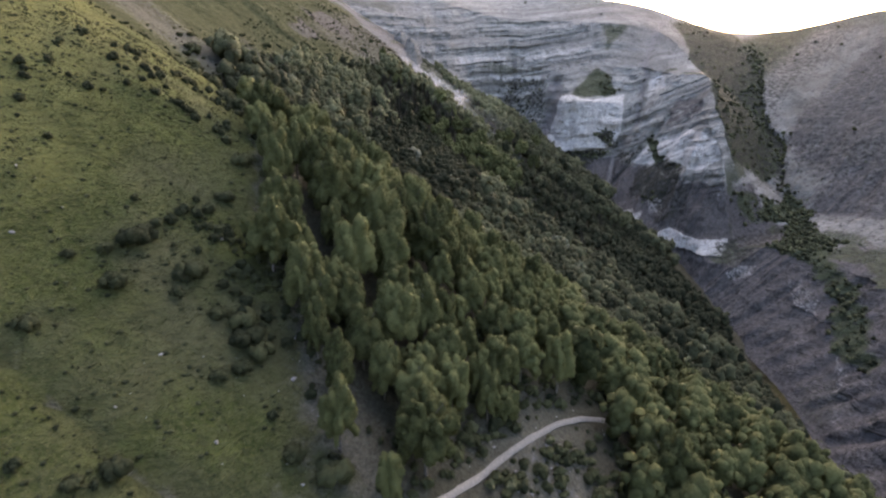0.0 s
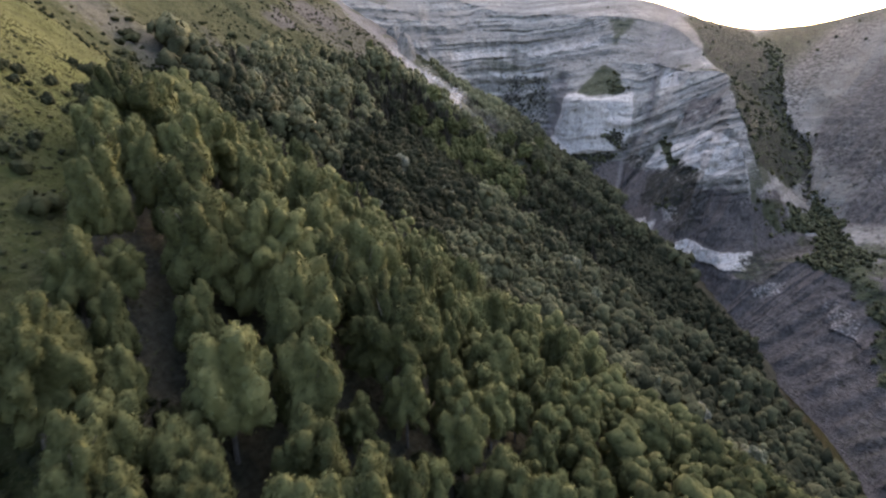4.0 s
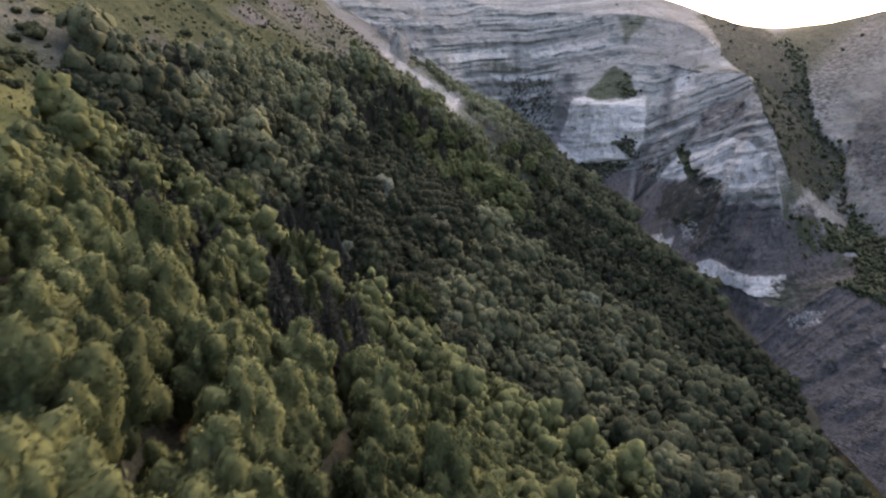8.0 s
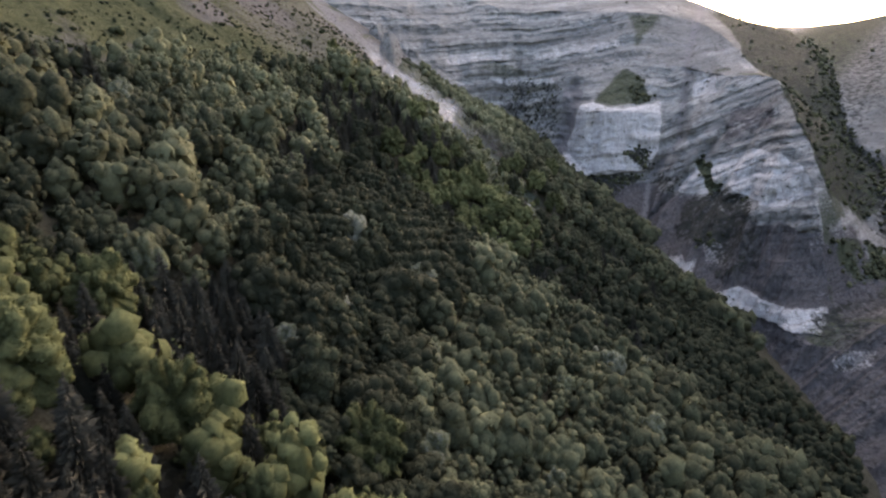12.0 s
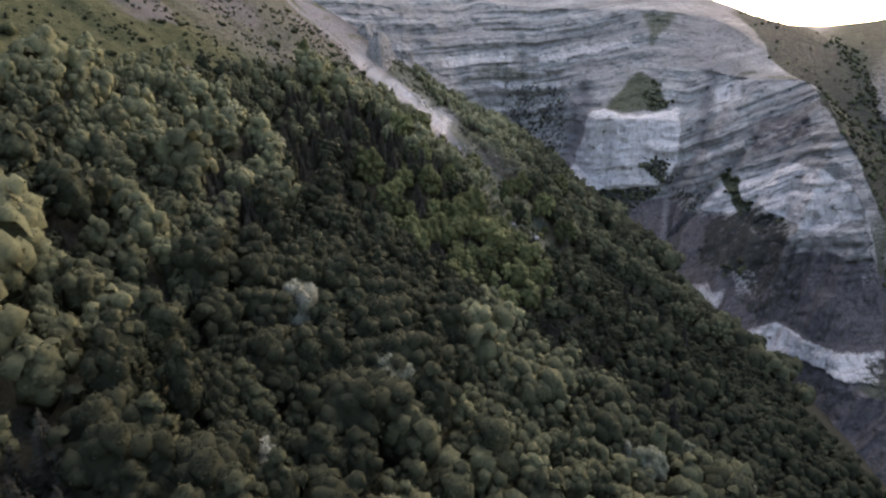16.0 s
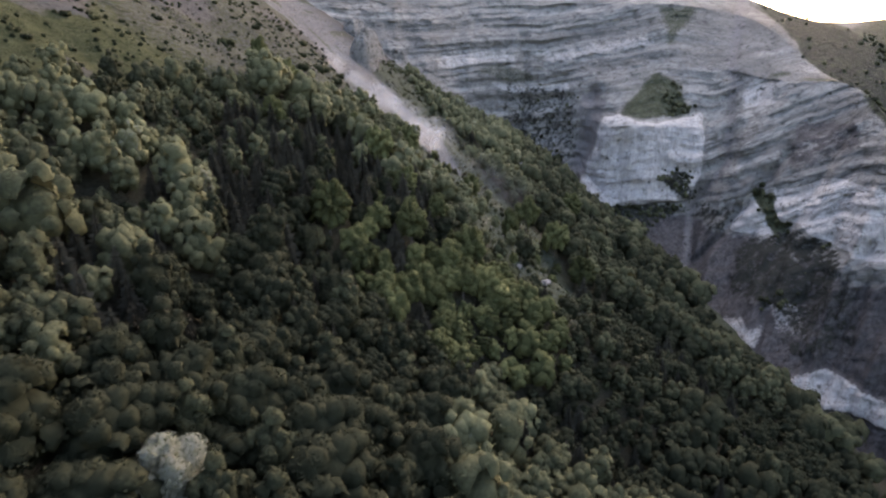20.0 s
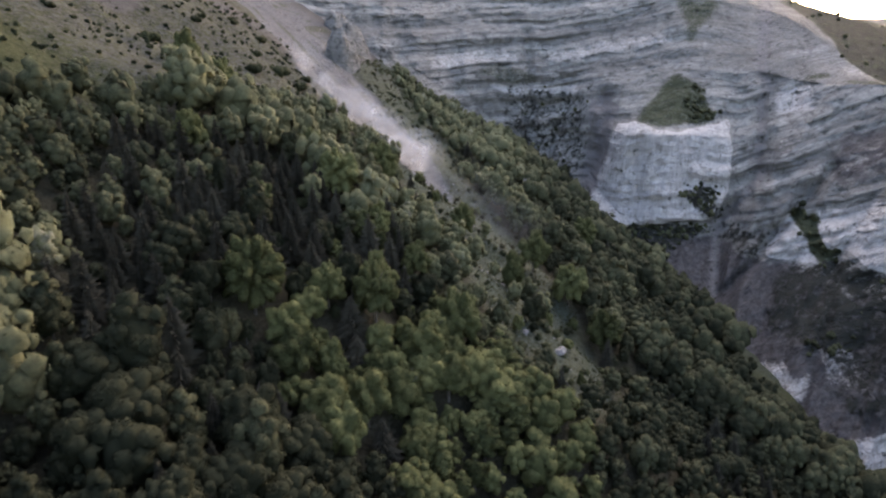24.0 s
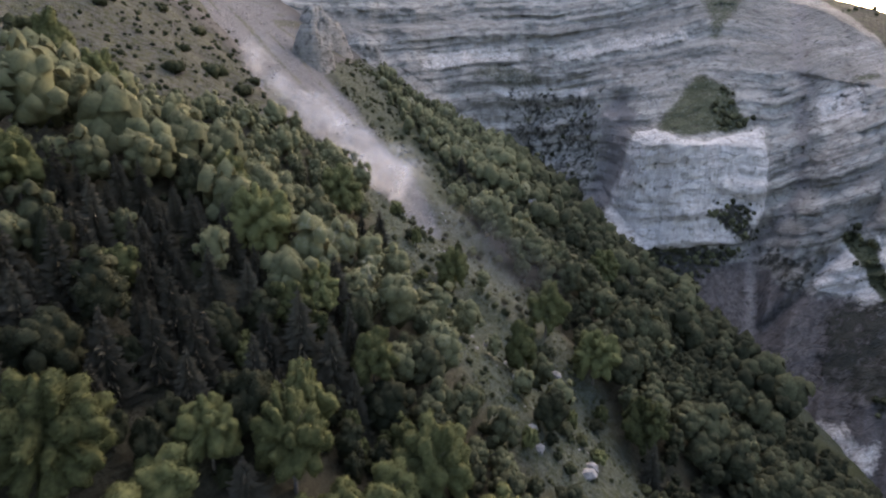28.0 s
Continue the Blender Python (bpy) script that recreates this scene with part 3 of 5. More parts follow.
tri_grass = patch_of(17.8, -2, 14.4, -28, 22.4, -28, 21, -13, 19.4, -6)
cross_green = front * patch_of(29.8, -61, 31.2, -58, 35.6, -71, 34, -77)
dark_zone = front * patch_of(29.6, -84, 33.8, -75, 38, -71, 42, -75, 42, -88, 38, -98, 31, -100)
green_f = np.clip(np.maximum.reduce([
    0.68 * tri_grass, 0.95 * side_grass, 0.26 * patch_of(1.4, -11, 9.2, -17, 10, -54, 8, -78, 3.2, -66, 1, -50), 0.95 * bush_gully, 0.9 * cross_green, 0.15 * dark_zone,
    0.75 * ramp(S, 5.0, 5.5) * ramp(DEG, 29, 35) * (1 - ramp(DEG, 36, 44)), 0.35 * ramp(S, 5.2, 5.8) * ramp(DEG, 14, 26), 0.45 * ramp(S, 5.2, 5.8) * (1 - ramp(DEG, 14, 26)),
    0.5 * ramp(S, 6.4, 6.9), 0.6 * patch_of(16, 38, 19, 8, 21, 36), 0.5 * patch_of(-3, -4, -1, -1, 4, -2, 5, -11, 0, -12),
    0.6 * front * (1 - steep) * ramp(patch, 0.45, 0.6)]), 0, 1)
push = push - 6.0 * side_gully + 1.6 * ledge + 1.6 * slab + 4.5 * block
mx = mx - push * np.sin(PH)
my = my - push * np.cos(PH)
mz = H + 1.2 * lumps * (1 - steep) + 0.6 * small
dots_f = np.clip((1 - ramp(gravel_f, 0.4, 0.8)) * np.maximum.reduce([
    0.52 * patch_of(1.4, -11, 9.2, -17, 10, -54, 8, -78, 3.2, -66, 1, -50), 0.9 * patch_of(11, -75, 15.8, -74, 20.8, -72, 24, -74, 20.2, -82, 14.8, -86),
    patch_of(19.8, -58, 23.2, -56, 24, -71, 22.6, -69), 0.9 * dark_zone, 0.3 * ravine, 0.35 * cuts, 0.65 * patch_of(36, -90, 44, -78, 46, -100, 41, -114),
    0.7 * patch_of(24, -68, 29, -70, 28, -80, 24.5, -78), 0.7 * side_grass, 0.5 * ramp(S, 4.7, 5.2) * ramp(DEG, 28, 34) * (1 - ramp(DEG, 42, 48)), 0.4 * ramp(S, 5.0, 5.6) * ramp(DEG, 46, 52) * ramp(H, -40, -55),
    # dots over the low right wall add to the notch's painted shade
    0.3 * ramp(S, 5.5, 6) * ramp(DEG, 40, 50), 0.6 * patch_of(56, -112, 60, -100, 63, -118, 60, -124), 0.28 * ramp(DEG, 56, 62) * (1 - ramp(H, -80, -60)), 0.9 * side_gully, 0.12 + 0 * H]), 0, 1)
plain_f = np.clip(np.maximum.reduce([
    0.75 * (1 - steep) * front * ramp(H, -45, -15) * (1 - ramp(DEG, 50, 56)), 0.7 * ramp(S, 4.3, 4.9) * ramp(DEG, 14, 22) * ramp(patch, 0.36, 0.52),
    ramp(DEG, 42, 50) * ramp(S, 4.4, 5.0), ramp(DEG, 28, 34) * ramp(S, 5.3, 5.8), 0.8 * ramp(DEG, 58, 68)]), 0, 1)
verts = np.stack([mx, my, mz], -1).reshape(-1, 3)
tagged(new("mountain", mesh_of("mountain", verts, grid_tris(len(phi), len(s_at))[:, ::-1], [ROCK], None, True,
           {"pale": pale_f.ravel(), "shale": shale_f.ravel(), "gravel": gravel_f.ravel(), "green": green_f.ravel(), "dots": dots_f.ravel(), "plain": plain_f.ravel(), "bed": bedding.ravel()})),
       "banded grey limestone cliffs over purple shale with grassy ledges", "mountain", kind="structure")

# ---- trees ----
rng = np.random.default_rng(4)
bm = bmesh.new()
bmesh.ops.create_icosphere(bm, subdivisions=2, radius=1)
ICO_V = np.array([v.co[:] for v in bm.verts])
ICO_T = np.array([[v.index for v in q.verts] for q in bm.faces])
bm.free()
bm = bmesh.new()
bmesh.ops.create_icosphere(bm, subdivisions=1, radius=1)
LOW_V = np.array([v.co[:] for v in bm.verts])
LOW_T = np.array([[v.index for v in q.verts] for q in bm.faces])
bm.free()


def ball_of(level):
    b = bmesh.new()
    bmesh.ops.create_icosphere(b, subdivisions=level, radius=1)
    v, t = np.array([p.co[:] for p in b.verts]), np.array([[p.index for p in q.verts] for q in b.faces])
    b.free()
    return v, t


BALL_V, BALL_T = ball_of(2)
DOME = {4: ball_of(4), 5: ball_of(5)}


def leaf_sprays(rng, centre, normal, size, jitter=0.45):
    """Small folded leaf sprays, one a place, facing roughly outwards."""
    n = len(centre)
    normal = normal + rng.normal(0, jitter, (n, 3))
    normal /= np.linalg.norm(normal, axis=1)[:, None]
    side = np.cross(normal, rng.normal(0, 1, (n, 3)))
    side /= np.linalg.norm(side, axis=1)[:, None]
    up = np.cross(normal, side)
    a = (size * rng.uniform(0.6, 1.3, n))[:, None]
    b = (size * rng.uniform(0.5, 1.1, n))[:, None]
    v = np.stack([centre - side * a - up * 0.5 * b, centre + side * a - up * 0.5 * b, centre + up * b + normal * 0.3 * a], 1)
    return v.reshape(-1, 3), np.arange(3 * n).reshape(-1, 3)


def domed_crown(rng, height, width, lobes, leaves, leaf, low=0.1, level=4):
    """A full crown whose lobes swell out of one tall dome, its skin broken up by leaf sprays; returns corners, triangles and how many of these are smooth."""
    ball, faces = DOME[level]
    half, mid = 0.5 * height * (1 - low), height * (low + 0.5 * (1 - low))
    k = np.arange(lobes) + 0.5
    zz = 1 - 1.8 * k / lobes
    ang = k * 2.39996 + rng.uniform(-0.5, 0.5, lobes)
    flare = np.sqrt(np.clip(1 - zz * zz, 0, 1))
    seeds = np.stack([flare * np.cos(ang), flare * np.sin(ang), zz], 1) + rng.normal(0, 0.1, (lobes, 3))
    seeds /= np.linalg.norm(seeds, axis=1)[:, None]
    rho = (1.42 / math.sqrt(lobes)) * rng.uniform(0.75, 1.25, lobes)
    seat = rng.uniform(0.68, 1.12, lobes) - rho
    along_seed = (ball @ seeds.T) * seat[None, :]
    inside = along_seed ** 2 - seat[None, :] ** 2 + rho[None, :] ** 2
    reach = np.where(inside > 0, along_seed + np.sqrt(np.maximum(inside, 0)), 0.0).max(1)
    clumps = fbm(ball[:, 0] * 5 + width, ball[:, 1] * 5, ball[:, 2] * 5, int(rng.integers(1, 999)), 3) - 0.5
    v = ball * (np.maximum(reach, 0.42) * (1 + 0.28 * clumps) * (0.95 + 0.1 * rng.random(len(ball))))[:, None]
    belly = 1 + 0.12 * np.clip(-v[:, 2], -1, 0.6)
    v = np.stack([v[:, 0] * belly * 0.5 * width, v[:, 1] * belly * 0.5 * width, mid + half * v[:, 2]], 1)
    t = faces[ball[faces].mean(1)[:, 2] > -0.8]
    cross = np.cross(v[t[:, 1]] - v[t[:, 0]], v[t[:, 2]] - v[t[:, 0]])
    area = np.linalg.norm(cross, axis=1)
    out = cross / (area[:, None] + 1e-9)
    high = area * np.clip(0.6 + 0.5 * (v[t].mean(1)[:, 2] - mid) / half, 0.15, 1)
    pick = rng.choice(len(t), leaves, p=high / high.sum())
    w = rng.dirichlet((1, 1, 1), leaves)
    q = (v[t[pick]] * w[:, :, None]).sum(1) + out[pick] * (leaf * rng.uniform(0.0, 1.3, leaves))[:, None]
    lv, lt = leaf_sprays(rng, q, out[pick] + (0, 0, 0.15), leaf, 0.36)
    return np.concatenate([v, lv]), np.concatenate([t, lt + len(v)]), len(t)


def crown_arrays(rng, height, width, lobes, leaves, leaf, low=0.05, fine=True):
    """A smaller crown heaped up from separate rounded lobes over a core; returns corners, triangles and how many of these are smooth."""
    half, mid = 0.5 * height * (1 - low), height * (low + 0.5 * (1 - low))
    k = np.arange(lobes) + 0.5
    zz = np.clip(1 - 1.75 * k / lobes + rng.normal(0, 0.1, lobes), -0.85, 1)
    ang = k * 2.39996 + rng.uniform(-0.6, 0.6, lobes)
    flare = np.sqrt(np.clip(1 - zz * zz, 0, 1))
    rho = 0.5 * width * rng.uniform(0.75, 1.25, lobes) * 1.55 / math.sqrt(lobes)
    seat = rng.uniform(0.66, 1.14, lobes)
    reach = np.maximum(0.5 * width * seat - 0.75 * rho, 0.1)
    centre = np.stack([reach * flare * np.cos(ang), reach * flare * np.sin(ang), mid + (half * seat - 0.8 * rho) * zz], 1)
    outward = np.stack([flare * np.cos(ang), flare * np.sin(ang), zz + 0.3], 1)
    outward /= np.linalg.norm(outward, axis=1)[:, None]
    core, faces = (BALL_V, BALL_T) if fine else (LOW_V, LOW_T)
    vs, ts = [core * (0.34 * width, 0.34 * width, 0.78 * half) * (0.88 + 0.24 * rng.random((len(core), 1))) + (0, 0, mid)], [faces[core[faces].mean(1)[:, 2] > -0.7]]
    base = len(core)
    ball, faces = (BALL_V, BALL_T) if fine else (LOW_V, LOW_T)
    for c, a, o in zip(centre, rho, outward):
        v = ball * (a * (0.72 + 0.56 * rng.random(len(ball))))[:, None] * (1, 1, rng.uniform(1.0, 1.35))
        t = faces[ball[faces].mean(1) @ o > -0.05]
        used, t = np.unique(t, return_inverse=True)
        vs.append(v[used] + c)
        ts.append(t.reshape(-1, 3) + base)
        base += len(used)
    smooth = sum(len(t) for t in ts)
    pick = rng.choice(lobes, leaves, p=rho ** 2 / (rho ** 2).sum())
    d = rng.normal(0, 0.6, (leaves, 3)) + outward[pick]
    d /= np.linalg.norm(d, axis=1)[:, None]
    v, t = leaf_sprays(rng, centre[pick] + d * (rho[pick] * rng.uniform(0.9, 1.4, leaves))[:, None], d, leaf, 0.6)
    vs.append(v)
    ts.append(t + base)
    return np.concatenate(vs), np.concatenate(ts), smooth


def tube(points, radii, sides=6):
    """A tapered limb along points."""
    rings = []
    for p, r in zip(points, radii):
        a = np.arange(sides) * 2 * math.pi / sides
        rings.append(np.stack([p[0] + r * np.cos(a), p[1] + r * np.sin(a), p[2] + 0 * a], 1))
    t = []
    for k in range(len(points) - 1):
        for j in range(sides):
            a, b = k * sides + j, k * sides + (j + 1) % sides
            t += [(a, b, b + sides), (a, b + sides, a + sides)]
    return np.concatenate(rings), np.array(t)


def joined(pieces):
    vs, ts, base = [], [], 0
    for v, t in pieces:
        vs.append(v)
        ts.append(t + base)
        base += len(v)
    return np.concatenate(vs), np.concatenate(ts)


def trunk_arrays(rng, height, thick, limbs):
    lean = rng.normal(0, 0.03, 2) * height
    zs = np.array([-0.12, 0.02, 0.3, 0.6, 0.88]) * height
    spine = np.stack([lean[0] * (zs / height) ** 2, lean[1] * (zs / height) ** 2, zs], 1)
    pieces = [tube(spine, thick * np.array([1.25, 1.0, 0.75, 0.45, 0.12]))]
    for k in range(limbs):
        z0 = height * rng.uniform(0.25, 0.65)
        a, reach = k * 2.4 + rng.uniform(0, 1), height * rng.uniform(0.12, 0.22)
        p = np.array([(0, 0, z0), (0.5 * reach * math.cos(a), 0.5 * reach * math.sin(a), z0 + 0.5 * reach),
                      (reach * math.cos(a), reach * math.sin(a), z0 + 1.3 * reach)])
        pieces.append(tube(p, thick * np.array([0.45, 0.3, 0.08]), 5))
    return joined(pieces)


def conifer_arrays(rng, height, width, whorls, arms):
    """Uneven whorls of needled branches, drooping and then turned up, that shorten to a point."""
    vs, ts, base = [], [], 0
    for k in range(whorls):
        u = k / (whorls - 1)
        reach = width * 0.5 * (1 - u) ** 0.75 * rng.uniform(0.85, 1.1) + 0.15
        n = max(4, int(arms * (1 - 0.6 * u)))
        for j in range(n):
            z0 = height * (0.08 + 0.9 * u) + rng.uniform(-0.25, 0.25)
            a = 2 * math.pi * (j + rng.uniform(-0.4, 0.4)) / n + k * 1.1
            L, droop = reach * rng.uniform(0.6, 1.2), rng.uniform(0.1, 0.4)
            out, side = np.array([math.cos(a), math.sin(a), 0]), np.array([-math.sin(a), math.cos(a), 0])
            for spread, part_of in ((0.0, 1.0), (0.55, 0.72), (-0.55, 0.72)):
                way = out * math.cos(spread) + side * math.sin(spread)
                flat = np.array([-way[1], way[0], 0])
                reach_of = L * part_of * rng.uniform(0.85, 1.15)
                w = 0.13 * reach_of + 0.07
                mid, tip = way * reach_of * 0.5 + (0, 0, z0 - droop * reach_of * 0.75), way * reach_of + (0, 0, z0 - droop * reach_of * rng.uniform(0.5, 0.8))
                vs += [np.array([0, 0, z0 + 0.1]), mid + flat * w - (0, 0, 0.8 * w), mid - flat * w - (0, 0, 0.8 * w), tip]
                ts += [(base, base + 3, base + 1), (base, base + 2, base + 3)]
                base += 4
    return np.array(vs), np.array(ts)


def tone_of(v, tone):
    return {"tone": np.full(len(v), tone, np.float32)}


def broad_tree(rng, name, group, height, width, lobes, leaves, leaf, mat, tone, label):
    tree = tagged(new(name), label, "tree", group)
    v, t = trunk_arrays(rng, height, 0.02 * height, 4)
    part("trunk", mesh_of("trunk", v, t, [BARK]), tree, "pale grey bark")
    if leaves > 1000:
        v, t, core = domed_crown(rng, height, width, lobes, leaves, leaf, level=5 if lobes > 60 else 4)
    else:
        v, t, core = crown_arrays(rng, height, width, lobes, leaves, leaf)
    part("crown", mesh_of("crown", v, t, [mat], None, np.arange(len(t)) < core, tone_of(v, tone)), tree)
    return tree


def conifer(rng, height, width, whorls, arms, tone):
    tree = tagged(new("conifer_tree"), "dark grey-green conifer with drooping branches among broadleaf trees", "conifer", "conifers of the wood")
    v, t = tube(np.array([(0, 0, -0.12), (0, 0, 0.3), (0, 0, 0.86)]) * height, np.array([0.02, 0.014, 0.004]) * height)
    part("trunk", mesh_of("trunk", v, t, [BARK]), tree, "dark bark")
    v, t = conifer_arrays(rng, height, width, whorls, arms)
    part("crown", mesh_of("crown", v, t, [NEEDLES], None, False, tone_of(v, tone)), tree)
    return tree


BIRCH_LABEL = "light green broadleaf tree with a rounded full crown"
MIXED_LABEL = "dull green broadleaf tree with a dense lumpy crown"
SILVER_LABEL = "silvery grey-green tree in pale leaf"
births = [broad_tree(rng, "birch_tree", "birches of the grove", 9.0, w, 32 if leaves > 1000 else 30, leaves, leaf, LEAF_BIRCH, tone, BIRCH_LABEL)
          for w, tone, leaves, leaf in ((4.4, 0.4, 1900, 0.14), (5.2, 0.47, 1900, 0.14), (4.8, 0.55, 1900, 0.14), (6.0, 0.46, 900, 0.16), (3.8, 0.4, 900, 0.16), (5.0, 0.52, 900, 0.16))]
mixeds = [broad_tree(rng, "broadleaf_tree", "trees of the mixed wood", 8.2, w, 28, leaves, leaf, LEAF_MIXED, tone, MIXED_LABEL)
          for w, tone, leaves, leaf in ((5.0, -0.04, 1900, 0.14), (5.8, 0.1, 1900, 0.14), (4.4, 0.1, 900, 0.16), (6.6, -0.07, 900, 0.16))]
silvers = [broad_tree(rng, "silver_tree", "silvery trees of the wood", 7.2, w, 24, 2000, 0.15, LEAF_MIXED, 0.95, SILVER_LABEL) for w in (4.8, 5.6)]
pines = [conifer(rng, 10.5, w, 19, 15, tone) for w, tone in ((5.4, 0.3), (6.4, 0.45), (5.9, 0.2))]
bigs = [broad_tree(rng, "birch_tree", "birches of the grove", 11.0, w, 64, 4200, 0.14, LEAF_BIRCH, tone, "tall light green tree with a broad billowing crown") for w, tone in ((7.6, 0.52), (8.4, 0.66), (7.0, 0.46))]
WIDE = {"birch_tree": (4.4, 5.2, 4.8, 6.0, 3.8, 5.0), "broadleaf_tree": (5.0, 5.8, 4.4, 6.6)}


def set_tree(kinds, k, x, y, across, tall, turn, used):
    """Stands one tree of a kind at a place; the kind's own model is used up first."""
    src = kinds[k % len(kinds)]
    m = pose(x, y, float(ground_z(x, y)) - 0.15, 0, 0, turn)
    ob = copy_thing(src, m) if src in used else src
    used.add(src)
    ob.matrix_basis = m @ Matrix.Diagonal((across, across, tall, 1))
    return ob


def thicket(x, y):
    """How densely the wood grows at a place, 0 to 1."""
    inside = ramp(x, tree_edge(y) - 1, tree_edge(y) + 3)
    inside = np.where(y > 425, ramp(x, np.interp(y, (425, 440, 470, 520, 600), (-18, -12, -30, -50, -60)), np.interp(y, (425, 440, 470, 520, 600), (-8, -2, -15, -38, -50))), inside)
    right = np.interp(y, (0, 330, 400, 430, 480, 520, 580), (150, 134, 104, 93, 80, 60, 36))
    right = right + 14 * (fbm(y / 16, x / 40, 0, 77, 3) - 0.5)
    inside = inside * ramp(y + 12 * (fbm(x / 14, y / 30, 0, 79, 3) - 0.5), 40, 46)
    inside = inside * (1 - ramp(x, right - 4, right + 4)) * (1 - slide_mask(x, y))
    open_cut = np.exp(-(((x - 6) / 12) ** 2 + ((y - 57) / 10) ** 2) * 1.2)
    open_rubble = np.exp(-(((x + 1 + 0.45 * (y - 385)) / 22) ** 2 + ((y - 384) / 46) ** 2))
    open_up = 0.75 * ramp(y, 395, 430)
    inside = inside * np.where((x > -3) & (x < 19) & (y < np.interp(x, TRAIL_X, TRAIL_Y) + 2.5), 0.0, 1.0)
    return inside * (1 - ramp(open_cut, 0.35, 0.6)) * (1 - 0.96 * ramp(open_rubble, 0.22, 0.5)) * (1 - open_up * 0.55)


def light_head(x, y):
    """A light green stand below the conifers at the valley's head."""
    return ramp(1.25 - ((x + 6) / 24) ** 2 - ((y - 319 - 0.25 * (x + 6)) / 13) ** 2, 0, 0.4)


def conifer_share(x, y):
    spots = ((-50, 163, 7), (-38, 146, 7), (-27, 141, 6), (-16, 138, 5), (-24, 157, 7), (-36, 160, 8), (-38, 178, 8), (-28, 177, 6), (-42, 195, 7), (-34, 194, 6),
             (-39, 336, 10), (-29, 341, 8), (-22, 345, 6), (-45, 345, 8), (-50, 303, 8), (-46, 322, 7), (-52, 270, 7), (-42, 265, 6), (-35, 297, 6), (-27, 286, 6), (-18, 304, 3), (22, 287, 14))
    return np.clip(sum(np.exp(-(((x - a) / r) ** 2 + ((y - b) / (1.3 * r)) ** 2)) for a, b, r in spots) * 1.25, 0, 0.8) * (1 - light_head(x, y)) * np.where(np.asarray(x) > 0, 0.45, np.where((np.asarray(y) > 235) & (np.asarray(y) < 326), 0.68, 1.0))


# places on a jittered net, thinned by the wood's density
sx, sy = np.meshgrid(np.arange(-116, 160, 2.3), np.arange(38, 600, 2.3))
px = (sx + np.where((np.arange(sx.shape[0]) % 2)[:, None] == 1, 1.15, 0) + rng.uniform(-1.15, 1.15, sx.shape)).ravel()
py = (sy + rng.uniform(-1.15, 1.15, sx.shape)).ravel()
# trees that stand out, by place and crown width
GROVE = ((-21.5, 62.3, 4.0), (-16.2, 64.4, 4.8), (-25.7, 65.4, 6.3), (-15.7, 56.1, 3.4), (-11.3, 58.9, 3.9), (-5.9, 53.1, 6.9),
         (-14.4, 50.5, 3.9), (-4.7, 65.1, 5.6), (-0.6, 65.9, 3.4), (5.0, 72.5, 6.1), (-11.8, 70.8, 4.8), (-8.6, 82.5, 7.5),
         (-18.7, 58.5, 3.2), (-18.5, 82.7, 9.0), (-8.9, 47.7, 2.9), (0.6, 64.0, 3.1), (20.4, 82.0, 6.4), (24.5, 67.5, 8.0),
         (13.7, 113.4, 7.1), (4.8, 76.6, 4.9), (-35.1, 93.5, 6.7), (-29.4, 98.3, 7.9), (-41.0, 159.8, 10.5), (-30.9, 166.2, 7.8),
         (-46.4, 180.3, 7.7), (-28.2, 136.9, 7.6), (-14.9, 181.0, 9.6), (-24.8, 151.2, 3.6))
HEAD = ((-33.9, 316.7, 9.0), (-25.2, 324.3, 6.3), (-19.1, 331.0, 6.8), (-5.5, 333.3, 8.6), (-30.8, 353.1, 9.0), (-40.6, 356.6, 5.1),
        (-38.1, 362.4, 6.2), (-22.5, 349.9, 6.0), (-17.3, 349.6, 4.5), (-14.0, 343.5, 6.4), (-44.8, 334.4, 4.2), (-65.2, 367.4, 5.6),
        (-58.0, 365.9, 6.9), (9.4, 356.3, 5.3), (27.5, 372.1, 8.1), (32.4, 445.5, 9.0), (5.2, 368.1, 5.2), (11.0, 387.1, 7.9),
        (-7.1, 384.1, 6.3), (19.7, 381.1, 9.0), (-18.1, 325.7, 7.0), (-53.2, 341.3, 6.3), (-27.5, 382.9, 8.4))
keep = rng.random(len(px)) < 0.97 * thicket(px, py)
for a, b, w in GROVE + HEAD:
    keep &= np.hypot(px - a, py - b) > 0.33 * w + 1.3
keep &= ~((px < 9) & (py < 58))
px, py = px[keep], py[keep]
grove = py + 0.3 * px < 168
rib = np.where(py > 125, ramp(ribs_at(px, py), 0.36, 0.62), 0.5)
size = np.where(grove, rng.uniform(0.6, 1.15, len(px)), 0.56 + 0.66 * rng.random(len(px)) ** 1.5)
size = size * (0.7 + 0.6 * fbm(px / 18, py / 18, 0, 91, 3)) * (0.75 + 0.5 * rib)
size = np.where(light_head(px, py) > 0.5, 1.35 * size, size)
is_pine = (rng.random(len(px)) < np.maximum(conifer_share(px, py), 0.1 * (1 - ramp(ribs_at(px, py), 0.33, 0.45)) * (py > 190) * (px < 70))) & (px > tree_edge(py) + 10)
size = size * (1 - 0.42 * ramp(py, 352, 388) * (1 - ramp(px, -12, 5)))
size = np.where(is_pine, rng.uniform(0.45, 0.88, len(px)), size)


